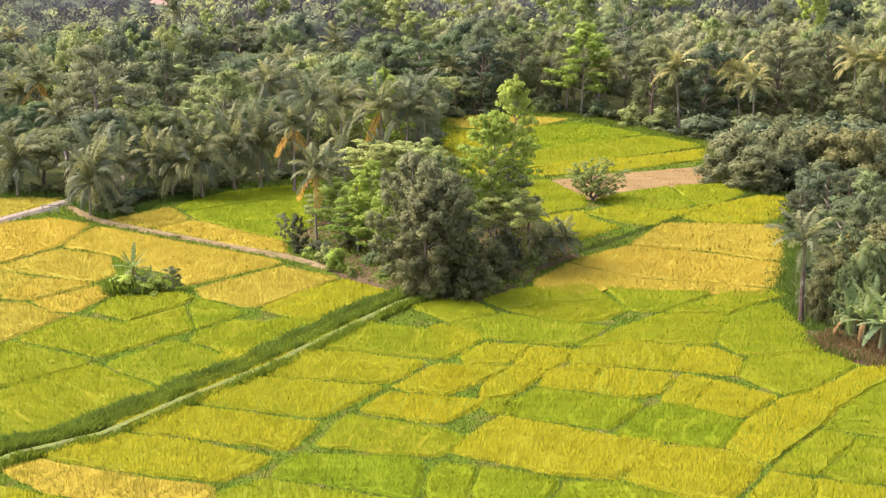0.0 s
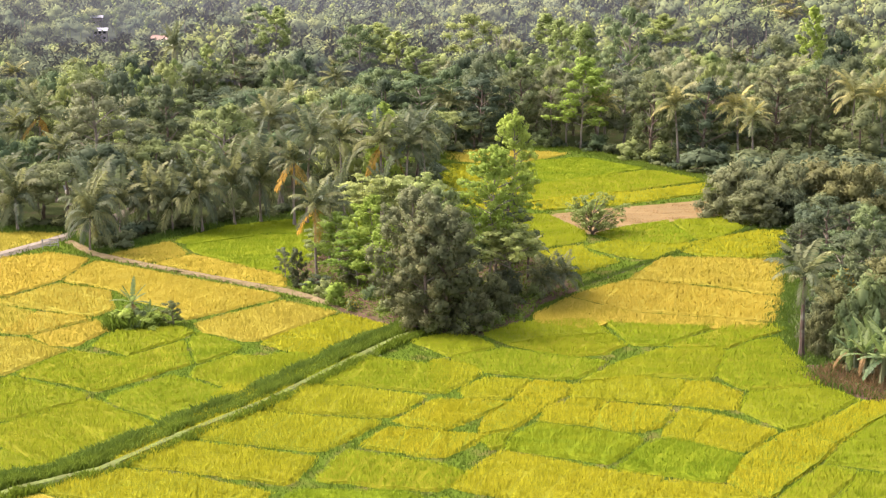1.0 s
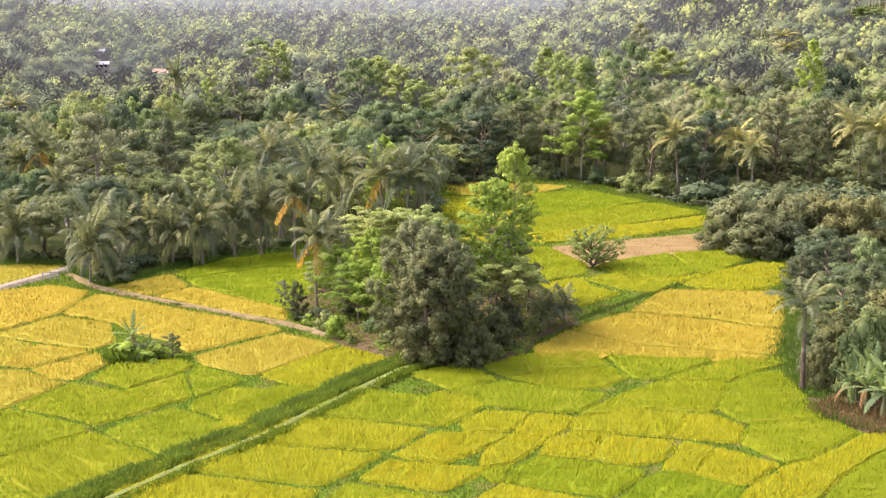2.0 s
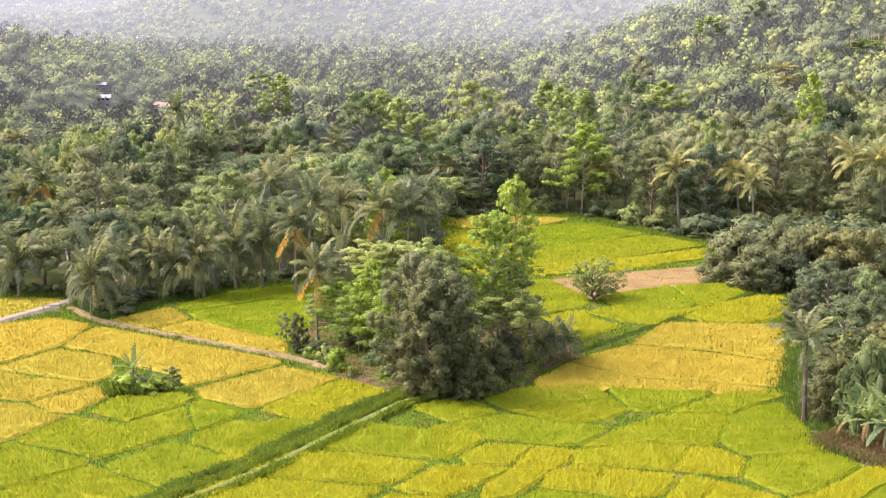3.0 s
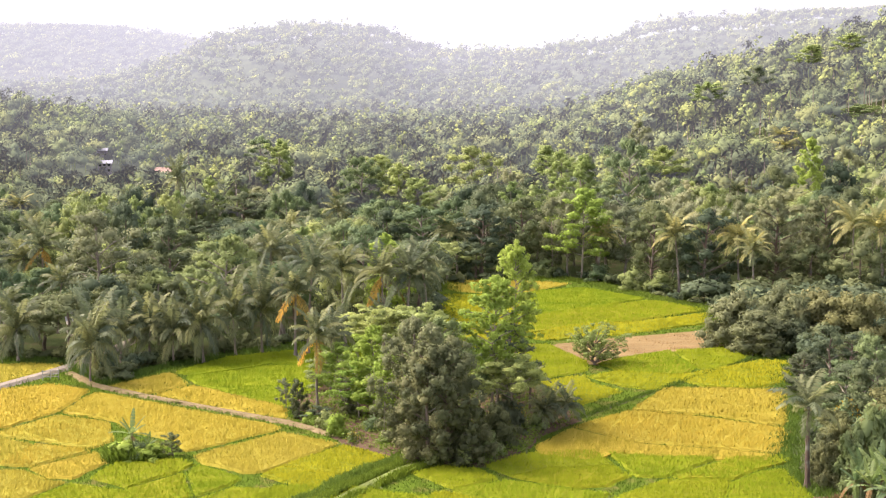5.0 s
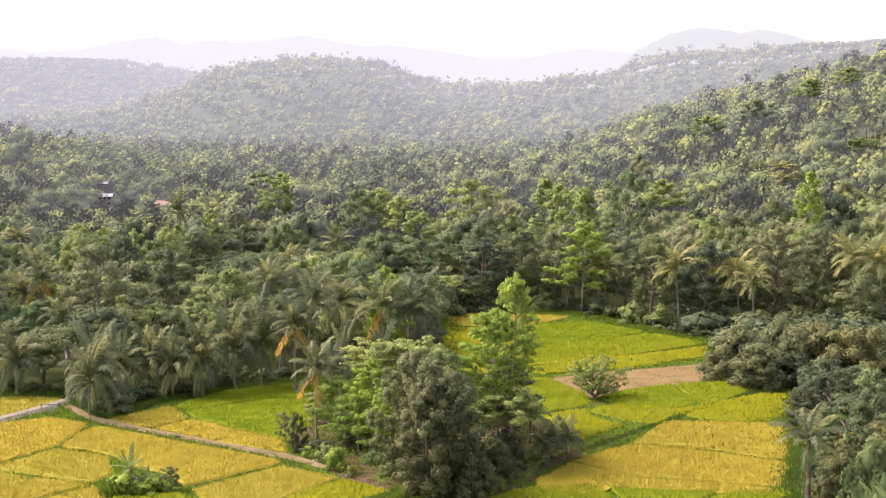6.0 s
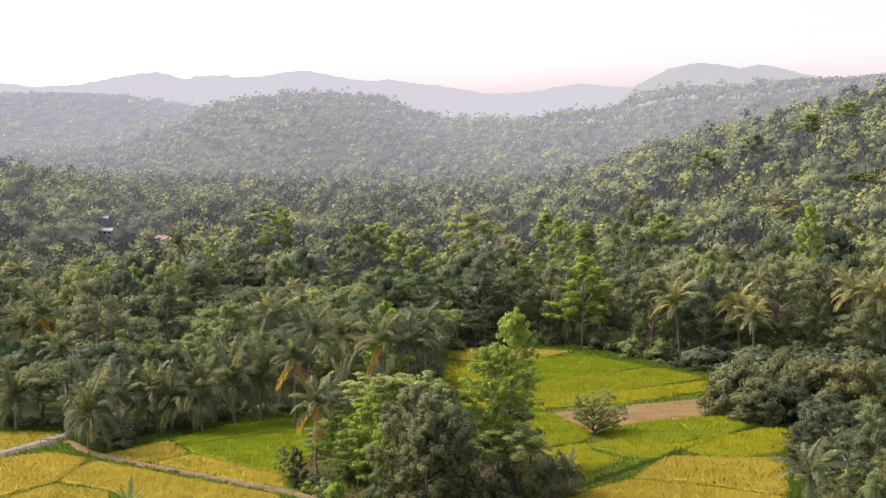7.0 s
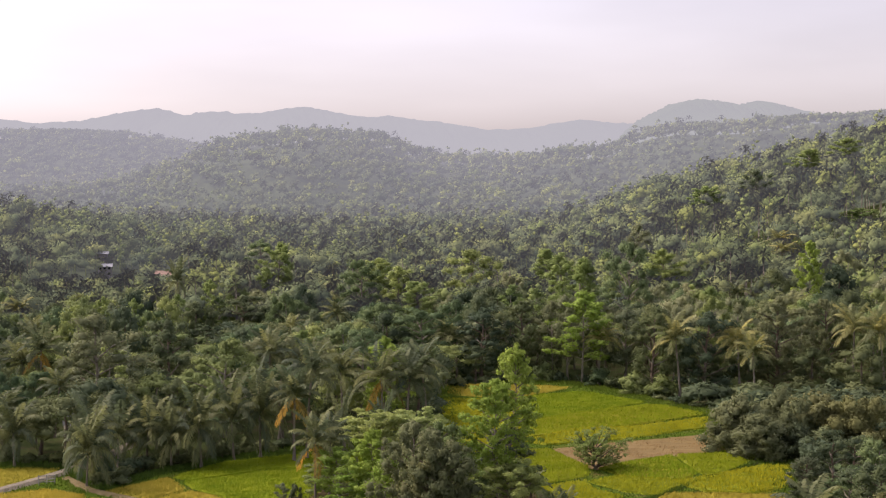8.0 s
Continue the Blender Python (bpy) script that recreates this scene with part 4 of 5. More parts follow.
TREES = {
    # kind: height, crown width, crown foot, branches, clumps a branch, clump radius, leaves a clump, leaf, flatness, shape, leaf and bark, trunk radius
    "round_tree": (14, 10, 0.15, 18, 2, 1.35, 74, 0.33, 0.7, "dome", "leaf_dark", "bark_brown", 0.3, "broad tree with a dense dark green crown"),
    "broad_tree": (14, 11, 0.28, 18, 2, 1.35, 72, 0.33, 0.6, "dome", "leaf_mid", "bark_grey", 0.28, "spreading tree with mid-green leaves and forked limbs"),
    "olive_tree": (15, 10, 0.25, 16, 2, 1.35, 64, 0.33, 0.7, "dome", "leaf_olive", "bark_grey", 0.24, "tall tree with thin olive-green foliage"),
    "light_tree": (16, 7.5, 0.3, 28, 5, 0.72, 26, 0.36, 0.55, "tier", "leaf_lime", "bark_grey", 0.16, "slim tree with light green foliage in loose tiers"),
    "grey_tree": (15, 10.5, 0.1, 34, 4, 0.85, 48, 0.24, 0.85, "dome", "leaf_grey", "bark_brown", 0.3, "dense twiggy tree with small grey-green leaves"),
    "clump_tree": (14, 8, 0.02, 26, 3, 1.05, 56, 0.3, 0.85, "dome", "leaf_deep", "bark_brown", 0.3, "dark leafy tree hung with creepers to the ground"),
    "tall_light_tree": (20, 8.5, 0.45, 40, 6, 0.7, 22, 0.36, 0.55, "tier", "leaf_lime", "bark_grey", 0.2, "tall pale-stemmed tree with bright green tiered foliage"),
    "umbrella_tree": (9, 8, 0.66, 24, 5, 0.62, 40, 0.27, 0.35, "umbrella", "leaf_light", "bark_grey", 0.16, "small flat-topped tree with feathery olive foliage"),
    "lone_tree": (6, 6.6, 0.24, 30, 5, 0.42, 20, 0.21, 0.8, "vase", "leaf_light", "bark_brown", 0.2, "low spreading tree with sparse grey-green leaves in the paddies"),
    "bush": (4, 5.5, 0.0, 7, 2, 1.1, 52, 0.36, 0.85, "bush", "leaf_mid", "bark_brown", 0.06, "dense green bush at the field edge"),
    "dark_bush": (6, 8, 0.0, 26, 2, 1.05, 70, 0.3, 0.8, "bush", "leaf_deep", "bark_brown", 0.1, "large rounded dark green bush"),
    "lime_bush": (3, 3.4, 0.0, 6, 2, 0.7, 36, 0.3, 0.85, "bush", "leaf_lime", "bark_brown", 0.05, "bright green leafy shrub"),
    "brown_bush": (6, 7, 0.0, 26, 2, 0.95, 56, 0.3, 0.8, "bush", "leaf_grey", "bark_brown", 0.1, "large browning feathery bush at the field edge"),
    "wood_round": (13, 11, 0.32, 15, 1, 2.1, 66, 0.42, 0.75, "dome", "leaf_dark", "bark_brown", 0.3, "woodland tree with a dense dark green crown"),
    "wood_broad": (13, 12, 0.42, 15, 1, 2.1, 66, 0.42, 0.65, "dome", "leaf_mid", "bark_grey", 0.28, "woodland tree with a spreading mid-green crown"),
    "wood_olive": (14, 11, 0.44, 18, 1, 1.7, 76, 0.35, 0.7, "dome", "leaf_olive", "bark_grey", 0.26, "woodland tree with thin olive-green foliage"),
    "wood_light": (16, 8, 0.3, 18, 2, 1.05, 32, 0.42, 0.55, "tier", "leaf_light", "bark_grey", 0.2, "tall woodland tree with light green loose foliage"),
    "edge_bush": (4, 5.5, 0.0, 5, 1, 1.5, 34, 0.55, 0.9, "bush", "leaf_dark", "bark_brown", 0.06, "dark green undergrowth bush at the wood's edge"),
    "emergent_tree": (20, 9, 0.25, 24, 3, 1.15, 44, 0.42, 0.75, "dome", "leaf_light", "bark_grey", 0.24, "tall light green tree rising above the woods"),
    "flower_bush": (3, 3, 0.0, 6, 2, 0.6, 40, 0.22, 0.9, "bush", "leaf_mid", "bark_brown", 0.05, "shrub covered in yellow flowers"),
}


def leafy(kind, variant):
    """A tree or bush: a trunk, boughs that leave it all the way up, and leaf clumps strung along every bough."""
    h, width, foot, boughs, strung, r, per, leaf, flat, shape, mat, brk, tr, label = TREES[kind]
    per, leaf = int(per * 1.7), leaf * 0.9
    rng = np.random.default_rng(7 * variant + sum(map(ord, kind)))
    ob = root(kind, label, "bush" if "bush" in kind else "tree", kind.replace("_", " ") + "s")
    low, top = foot * h, h - r * flat * 0.8
    lobes = [(rng.uniform(0, math.tau), rng.uniform(0.75, 1.15)) for _ in range(4)]
    lean = Vector((rng.normal(0, 0.04), rng.normal(0, 0.04), 1))
    tall = {"vase": 0.45, "bush": 0.5, "umbrella": 0.85}.get(shape, 0.88) * h
    stem = [lean * (tall * t / 8) + Vector((0.12 * math.sin(t * 1.7 + variant), 0.12 * math.cos(t * 1.3), -0.2 if t == 0 else 0)) for t in range(9)]
    simple = kind.startswith(("wood_", "edge_")) or shape == "bush"
    part("trunk", mesh_of("trunk", *tube(stem, [tr * (1.3 if t == 0 else 1 - 0.085 * t) for t in range(9)], 7), brk), ob)
    cs, rs = [], []
    for i in range(boughs):
        u = (i + rng.uniform(0.2, 0.8)) / boughs
        end = low + (top - low) * u
        if shape == "cone":
            span, drop = (1.0 - 0.62 * u ** 1.6) * (0.75 + 0.25 * math.sin(u * 17 + variant)), 0.15
        elif shape == "tier":
            span, drop = math.sin(math.pi * (0.3 + 0.68 * u)) ** 0.8 * (0.85 + 0.22 * math.sin(u * 23 + variant)) + 0.08, 0.05
        elif shape == "umbrella":
            span, drop = 1.0 - 0.45 * u ** 2, 0.35
        elif shape == "vase":
            span, drop = 0.65 + 0.35 * math.sin(u * math.pi), 0.6
        elif shape == "bush":
            span, drop = math.sqrt(max(0.06, 1 - (u * 0.96) ** 2)), 0.5
        else:
            span, drop = math.sqrt(max(0.08, 1 - abs(1.75 * u - 0.7) ** 2.0 * 0.85)), 0.28
        a = i * 2.4 + rng.uniform(-0.5, 0.5)
        grow = max(g * (0.72 + 0.38 * math.cos(a - c)) for c, g in lobes)
        reach = (width / 2 - r * 0.5) * span * grow * rng.uniform(0.75, 1.08) * (1.4 if shape == "tier" else 1.12)
        z0 = min(tall * 0.98, max(0.05 * h, end - drop * reach - 0.06 * h))
        k = min(7, int(z0 / tall * 8))
        s = stem[k].lerp(stem[k + 1], z0 / tall * 8 - k)
        e = Vector((lean.x * end + math.cos(a) * reach, lean.y * end + math.sin(a) * reach, end))
        mid = s.lerp(e, 0.55) + Vector((rng.normal(0, 0.2), rng.normal(0, 0.2), 0.06 * (e - s).length))
        if not simple:
            part("branch", mesh_of("branch", *tube([s, s.lerp(mid, 0.5), mid, mid.lerp(e, 0.6), e], [tr * f for f in (0.4, 0.33, 0.24, 0.14, 0.05)], 5), brk), ob)
        for j in range(strung):
            f = 1.0 - 0.72 * j / strung
            p = s.lerp(mid, f / 0.55) if f < 0.55 else mid.lerp(e, (f - 0.55) / 0.45)
            p = p + Vector(rng.normal(0, 0.3 * r, 3))
            cs.append((p.x, p.y, max(0.4 * r, p.z)))
            rs.append(r * rng.uniform(0.65, 1.15))
    for j in range(3):
        p = stem[-1].lerp(Vector((lean.x * top, lean.y * top, top)), j / 2)
        cs.append((p.x, p.y, p.z))
        rs.append(r * (0.9 - 0.15 * j))
    v, f, shade = clumps(cs, rs, per, leaf, rng, flat, inner=0.55 if kind.startswith(("wood_", "edge_")) else 0.0 if shape in ("vase", "tier", "umbrella") else 0.5)
    part("crown", mesh_of("crown", v, f, mat, normals=shade), ob)
    if kind == "flower_bush":
        d = unit(rng.normal(size=(260, 3)) + np.array([0, -0.2, 0.5])) * np.array([width / 2, width / 2, h * 0.5]) * rng.uniform(0.8, 1.05, (260, 1)) + np.array([0, 0, h * 0.5])
        blossom = part("blossom", mesh_of("blossom", *leaves(d, rng.normal(size=(260, 3)), 0.13, 0.1, rng), "flower"), ob, "scattered small yellow flowers")
        tagged(blossom, kind="stuff")
    return ob


def banana_leaf(length, droop, rng):
    """A broad blade, folded along its rib and torn at the edges."""
    k = 8
    t = np.linspace(0, 1, k + 1)
    x, z = length * (t - 0.2 * droop * t ** 3), length * (0.5 * t * (1 - droop) - 0.7 * droop * t ** 2)
    w = length * 0.115 * np.sin(np.pi * np.clip(0.08 + 0.92 * t, 0, 1)) ** 0.5 * (t > 0.1)
    v, f = [], []
    for i in range(k):
        for side in (-1, 1):
            n = len(v)
            dz = -0.25
            v += [(x[i], 0, z[i]), (x[i + 1], 0, z[i + 1]), (x[i + 1] - 0.04, side * w[i + 1] * rng.uniform(0.8, 1.05), z[i + 1] + dz * w[i + 1]),
                  (x[i] + 0.04, side * w[i] * rng.uniform(0.85, 1.1), z[i] + dz * w[i])]
            f.append((n, n + 1, n + 2, n + 3))
    return np.array(v), np.array(f)


def banana_plant(variant):
    rng = np.random.default_rng(120 + variant)
    ob = root("banana_plant", "banana plant with broad torn leaves and dry hanging skirts", "banana plant", "banana plants")
    v, f = tube([(0, 0, -0.1), (0.05, 0, 0.8), (0.08, 0.04, 1.6), (0.1, 0.05, 2.3)], [0.2, 0.17, 0.14, 0.09], 7)
    part("stem", mesh_of("stem", v, f, "leaf_olive"), ob)
    for i in range(13):
        age = i / 12
        dry = i > 10
        v, f = banana_leaf(2.3 * rng.uniform(0.8, 1.1), min(1.0, 0.15 + 0.75 * age), rng)
        leaf = part("leaf", mesh_of("leaf", v, f, "leaf_dry" if dry else "leaf_banana"), ob, "dry brown leaf" if dry else "")
        leaf.matrix_basis = pose(0.1, 0.05, 2.25 - 0.2 * age, 0, -52 + 70 * age, i * 137.5 + rng.uniform(-20, 20))
    return ob


NATIVE = {"coconut_palm": (13.6, 8.8), "coconut_fill": (13.6, 8.8), "young_palm": (8.8, 10.4), "areca_palm": (11.2, 3.4), "banana_plant": (3.6, 4.0)}
BUILD = {"coconut_palm": coconut_palm, "young_palm": lambda v: coconut_palm(v, True, True), "coconut_fill": lambda v: coconut_palm(v, False), "areca_palm": areca_palm, "banana_plant": banana_plant}
stock = {}
FEATURES = []


def plant(kind, x, y, height, width=None, variant=0, turn=None, label=""):
    """One plant at its place; the first of a sort is built, the next are copies."""
    nh, nw = NATIVE[kind] if kind in NATIVE else TREES[kind][:2]
    s = height / nh
    w = s if width is None else width / nw
    turn = (x * 37.7 + y * 91.3) % 360 if turn is None else turn
    place = pose(x, y, float(land(x, y)) - 0.05, 0, 0, turn)
    if kind in NATIVE or "tree" in kind:
        FEATURES.append((x, y, float(land(x, y)) + height * (0.6 if "palm" in kind else 0.45), height * 0.5 if width is None else width))
    key = (kind, variant)
    if key not in stock:
        ob = BUILD[kind](variant) if kind in BUILD else leafy(kind, variant)
        ob.matrix_basis = place @ Matrix.Diagonal((w, w, s, 1))
        stock[key] = ob
    else:
        first = stock[key]
        sc = first.scale
        ob = copy_thing(first, place @ Matrix.Diagonal((w / sc[0], w / sc[1], s / sc[2], 1)))
    if label:
        tagged(ob, label)
    return ob


plant("coconut_palm", -18.3, 202.8, 14.6, 8.8, 0, label="coconut palm with yellowing lower leaves beside the rice")
plant("coconut_palm", -16.9, 208.6, 13.2, 7.7, 3)
plant("young_palm", -16.1, 229.9, 13.2, 6.9, 1)
plant("young_palm", -10.1, 237.4, 12.0, 6.7, 2)
plant("light_tree", -14.4, 202.5, 10.4, 7.6, 0)
plant("light_tree", -12.0, 196.5, 9.0, 5.5, 2)
plant("light_tree", -8.2, 189.0, 11.5, 5.0, 0)
plant("light_tree", -9.8, 196.0, 14.1, 7.0, 1)
plant("light_tree", -9.2, 199.3, 4.6, 4.8, 2, label="small sapling with large light green leaves")
plant("lime_bush", -14.0, 187.7, 3.6, 3.6, 0)
plant("flower_bush", -12.1, 184.7, 1.7, 1.9, 0)
plant("brown_bush", -13.1, 198.7, 3.2, 3.7, 0, label="low shrub with orange-yellow leaves under the trees")
plant("round_tree", -17.7, 196.0, 2.3, 4.7, 0)
plant("clump_tree", -20.5, 198.7, 5.6, 2.9, 1, label="narrow shrub hung with creepers at the field edge")
plant("olive_tree", -22.9, 204.2, 4.5, 2.7, 0, label="grey-leaved spreading shrub at the field edge")
plant("broad_tree", -17.1, 213.2, 6.9, 8.6, 0)
plant("umbrella_tree", -10.3, 221.3, 12.3, 12.5, 1, label="broad flat-topped tree with feathery olive foliage")
plant("umbrella_tree", -3.3, 219.6, 12.4, 11.4, 0, label="broad flat-topped tree with feathery olive foliage")
plant("grey_tree", -4.0, 183.6, 17.6, 10.4, 0)
plant("grey_tree", -0.9, 185.9, 15.5, 9.7, 1)
plant("clump_tree", -4.3, 181.8, 8.5, 5.3, 0)
plant("bush", -7.1, 183.6, 2.1, 3.4, 1)
plant("bush", -9.6, 190.8, 2.2, 3.5, 0)
plant("bush", -16.1, 192.1, 2.6, 3.5, 1)
plant("lime_bush", -18.6, 194.7, 1.9, 2.6, 1)
plant("clump_tree", -2.2, 175.2, 13.9, 7.5, 0)
plant("clump_tree", 0.4, 175.2, 15.7, 8.5, 1)
plant("grey_tree", -0.8, 177.9, 17.5, 10.5, 2)
plant("broad_tree", 0.1, 190.8, 15.9, 9.5, 1)
plant("tall_light_tree", 6.3, 192.1, 21.3, 7.9, 0)
plant("tall_light_tree", 10.4, 210.1, 23.7, 6.7, 1)
plant("round_tree", 10.0, 210.1, 11.9, 8.7, 0)
plant("round_tree", 7.7, 204.2, 12.1, 7.5, 2)
plant("umbrella_tree", 7.4, 197.3, 8.4, 6.0, 1)
plant("umbrella_tree", 9.5, 190.0, 10.6, 10.6, 0)
plant("dark_bush", 8.3, 189.0, 5.0, 5.0, 1)
plant("coconut_palm", 12.2, 200.0, 6.8, 6.7, 4, label="low dark palm with hanging brown leaves")
plant("young_palm", 14.7, 193.4, 5.9, 5.5, 3)
plant("young_palm", 16.8, 194.7, 5.6, 5.6, 0)
plant("young_palm", 13.4, 192.1, 5.2, 4.8, 2)
plant("dark_bush", 6.9, 182.4, 5.9, 6.1, 0)
plant("dark_bush", 4.0, 176.8, 4.8, 5.7, 1)
plant("bush", 5.8, 177.9, 3.0, 3.9, 0)
plant("bush", 2.5, 174.7, 2.6, 3.8, 1)
plant("bush", -1.3, 174.2, 2.2, 3.5, 0)
plant("flower_bush", 10.2, 190.8, 3.9, 1.8, 0)
plant("bush", 12.3, 190.8, 2.6, 3.8, 1)
plant("lime_bush", 3.8, 183.6, 2.1, 1.9, 1)
plant("young_palm", -56.6, 228.6, 13.0, 11.0, 3)
plant("young_palm", -55.5, 221.1, 12.0, 9.3, 2)
plant("young_palm", -54.1, 236.5, 10.7, 11.0, 0)
plant("young_palm", -49.7, 238.3, 11.4, 11.0, 1)
plant("young_palm", -45.3, 236.5, 10.7, 10.4, 3)
plant("young_palm", -40.3, 236.5, 13.6, 11.0, 2)
plant("young_palm", -35.7, 242.1, 14.2, 10.7, 1)
plant("young_palm", -31.5, 244.5, 15.3, 11.0, 0)
plant("young_palm", -71.6, 237.4, 11.5, 11.0, 2)
plant("olive_tree", -65.9, 271.5, 22.3, 17.9, 1)
plant("broad_tree", -40.2, 262.8, 18.2, 13.6, 0)
plant("round_tree", -48.1, 262.8, 11.1, 8.4, 1)
plant("round_tree", -55.3, 287.2, 19.5, 12.6, 0)
plant("coconut_palm", -81.0, 287.2, 17.8, 11.0, 0)
plant("coconut_palm", -35.3, 287.2, 16.7, 11.0, 3)
plant("coconut_palm", -71.7, 262.8, 12.7, 9.4, 1)
plant("coconut_palm", -23.4, 243.0, 19.8, 10.7, 1)
plant("coconut_palm", -17.6, 250.5, 18.3, 11.0, 2)
plant("coconut_palm", -10.6, 248.0, 17.9, 10.9, 0)
plant("coconut_palm", -6.5, 251.5, 17.0, 10.6, 3)
plant("coconut_palm", -2.8, 255.7, 18.3, 10.7, 1)
plant("coconut_palm", -25.3, 240.6, 15.5, 10.6, 0)
plant("light_tree", -10.6, 255.7, 19.7, 8.2, 2)
plant("olive_tree", 28.8, 331.7, 20.0, 9.9, 2)
plant("light_tree", 31.5, 326.5, 21.2, 12.3, 1)
plant("coconut_palm", 35.3, 326.2, 13.9, 9.6, 6)
plant("olive_tree", 42.1, 330.8, 16.9, 13.8, 1)
plant("coconut_palm", 51.0, 308.6, 17.2, 11.4, 5)
plant("coconut_palm", 63.6, 307.1, 16.2, 11.0, 6)
plant("coconut_palm", 65.9, 303.4, 14.0, 10.0, 5)
plant("areca_palm", 74.3, 316.5, 15.2, 3.3, 0)
plant("coconut_palm", 89.3, 312.0, 19.1, 11.6, 6)
plant("coconut_palm", 95.6, 310.0, 18.5, 11.6, 5)
plant("round_tree", 45.8, 314.9, 19.1, 12.5, 0)
plant("round_tree", 55.9, 308.6, 18.5, 13.5, 1)
plant("grey_tree", 74.0, 318.0, 21.0, 16.0, 1)
plant("grey_tree", 86.0, 322.0, 20.0, 13.0, 0)
plant("olive_tree", 25.3, 333.4, 18.6, 9.3, 0)
plant("round_tree", 18.2, 338.0, 18.1, 14.7, 2)
plant("round_tree", 8.8, 338.0, 16.8, 14.7, 0)
plant("bush", 23.1, 331.7, 4.2, 6.6, 0)
plant("bush", 35.6, 324.8, 3.9, 7.7, 1)
plant("bush", 41.1, 312.5, 4.4, 7.4, 0)
plant("bush", 47.3, 308.6, 4.3, 8.6, 0)
plant("brown_bush", 50.4, 249.5, 9.9, 11.0, 0)
plant("brown_bush", 59.6, 257.3, 9.8, 8.7, 0)
plant("brown_bush", 54.3, 242.1, 7.9, 10.7, 1)
plant("brown_bush", 61.4, 249.5, 9.1, 8.0, 1)
plant("dark_bush", 67.5, 252.0, 9.7, 14.1, 0)
plant("dark_bush", 59.6, 242.1, 5.9, 8.7, 0)
plant("dark_bush", 72.6, 247.0, 10.0, 12.8, 1)
plant("round_tree", 59.1, 216.4, 9.9, 8.3, 2)
plant("clump_tree", 54.0, 213.4, 6.4, 6.0, 1)
plant("broad_tree", 61.2, 198.7, 11.8, 8.8, 2)
plant("round_tree", 64.3, 224.4, 7.3, 8.1, 0)
plant("lone_tree", 24.7, 233.8, 7.2, 9.6, 0)
plant("coconut_palm", 42.6, 164.2, 13.4, 9.6, 4)
plant("dark_bush", 45.9, 168.9, 5.8, 4.8, 0)
plant("round_tree", 57.0, 191.2, 10.3, 10.1, 0)
plant("broad_tree", 55.3, 194.9, 9.1, 8.7, 2)
plant("round_tree", 55.9, 179.6, 11.9, 8.8, 1)
plant("bush", 50.8, 179.6, 5.6, 6.6, 1)
plant("bush", 52.8, 173.9, 7.1, 7.8, 0)
plant("dark_bush", 49.9, 179.6, 5.3, 5.9, 1)
plant("dark_bush", 48.7, 169.4, 6.8, 6.2, 0)
plant("dark_bush", 45.4, 165.8, 5.2, 4.1, 1)
plant("bush", 48.5, 163.5, 8.6, 6.0, 0)
plant("bush", 51.2, 164.6, 9.7, 6.7, 1)
plant("flower_bush", 52.3, 182.4, 6.5, 3.7, 0)
plant("banana_plant", 46.3, 158.0, 4.7, variant=0)
plant("banana_plant", 47.7, 155.5, 5.1, variant=1)
plant("banana_plant", 48.6, 152.6, 5.9, variant=0)
plant("banana_plant", 47.9, 160.1, 5.1, variant=2)
plant("banana_plant", 49.2, 158.0, 6.0, variant=1)
plant("banana_plant", 50.1, 155.9, 6.9, variant=2)
plant("banana_plant", 52.5, 169.4, 6.8, variant=1)
plant("banana_plant", 50.5, 167.0, 6.3, variant=0)
plant("bush", 46.8, 164.6, 4.2, 4.0, 0)
plant("bush", 48.7, 161.9, 4.3, 4.0, 1)
plant("dark_bush", 50.8, 164.6, 6.3, 6.1, 1)
plant("dark_bush", 47.4, 169.4, 6.1, 4.2, 0)
plant("clump_tree", 49.0, 174.4, 7.3, 5.0, 1)
plant("clump_tree", 54.3, 169.4, 11.3, 8.3, 0)
plant("banana_plant", -39.9, 179.1, 4.8, variant=2)
plant("banana_plant", -37.6, 178.1, 2.7, variant=0)
plant("lime_bush", -40.1, 177.5, 2.7, 5.1, 1)
plant("lime_bush", -41.9, 177.8, 2.4, 2.9, 0)
plant("lime_bush", -37.2, 177.5, 2.2, 4.3, 1)
plant("bush", -38.7, 177.8, 2.2, 4.3, 1)
plant("round_tree", -34.7, 178.9, 3.3, 2.9, 1, label="small dark round-headed tree on a thin stem in the paddies")
plant("coconut_palm", -92.9, 330, 15.5, 9.8, 2)
plant("coconut_palm", -85.0, 290, 14.3, 11.0, 3)
plant("round_tree", -56.0, 400, 15.0, 18.2, 0)
plant("round_tree", -61.7, 372, 9.3, 11.8, 2)
plant("broad_tree", -66.2, 345, 11.6, 16.4, 1)
plant("broad_tree", -5.3, 345, 15.3, 17.1, 0)
plant("broad_tree", -17.2, 300, 16.2, 11.9, 2)
plant("coconut_palm", -28.0, 385, 13.7, 9.9, 2)
plant("emergent_tree", -20.2, 470, 20.4, 12.0, 1)
plant("emergent_tree", -6.2, 400, 17.0, 11.1, 0)
plant("emergent_tree", 35.8, 430, 23.0, 10.2, 1)
plant("broad_tree", 60.2, 322, 20.5, 9.0, 0)
plant("light_tree", 102.1, 400, 25.9, 7.9, 2)
plant("coconut_palm", -77.2, 420.0, 23.0, 9.9, 1)
plant("emergent_tree", -54.3, 470.0, 24.4, 11.4, 0)
plant("broad_tree", 51.0, 400.0, 27.8, 14.9, 1)
plant("emergent_tree", 34.2, 370.0, 25.4, 12.3, 0)
plant("broad_tree", -23.7, 420.0, 22.6, 14.8, 2)
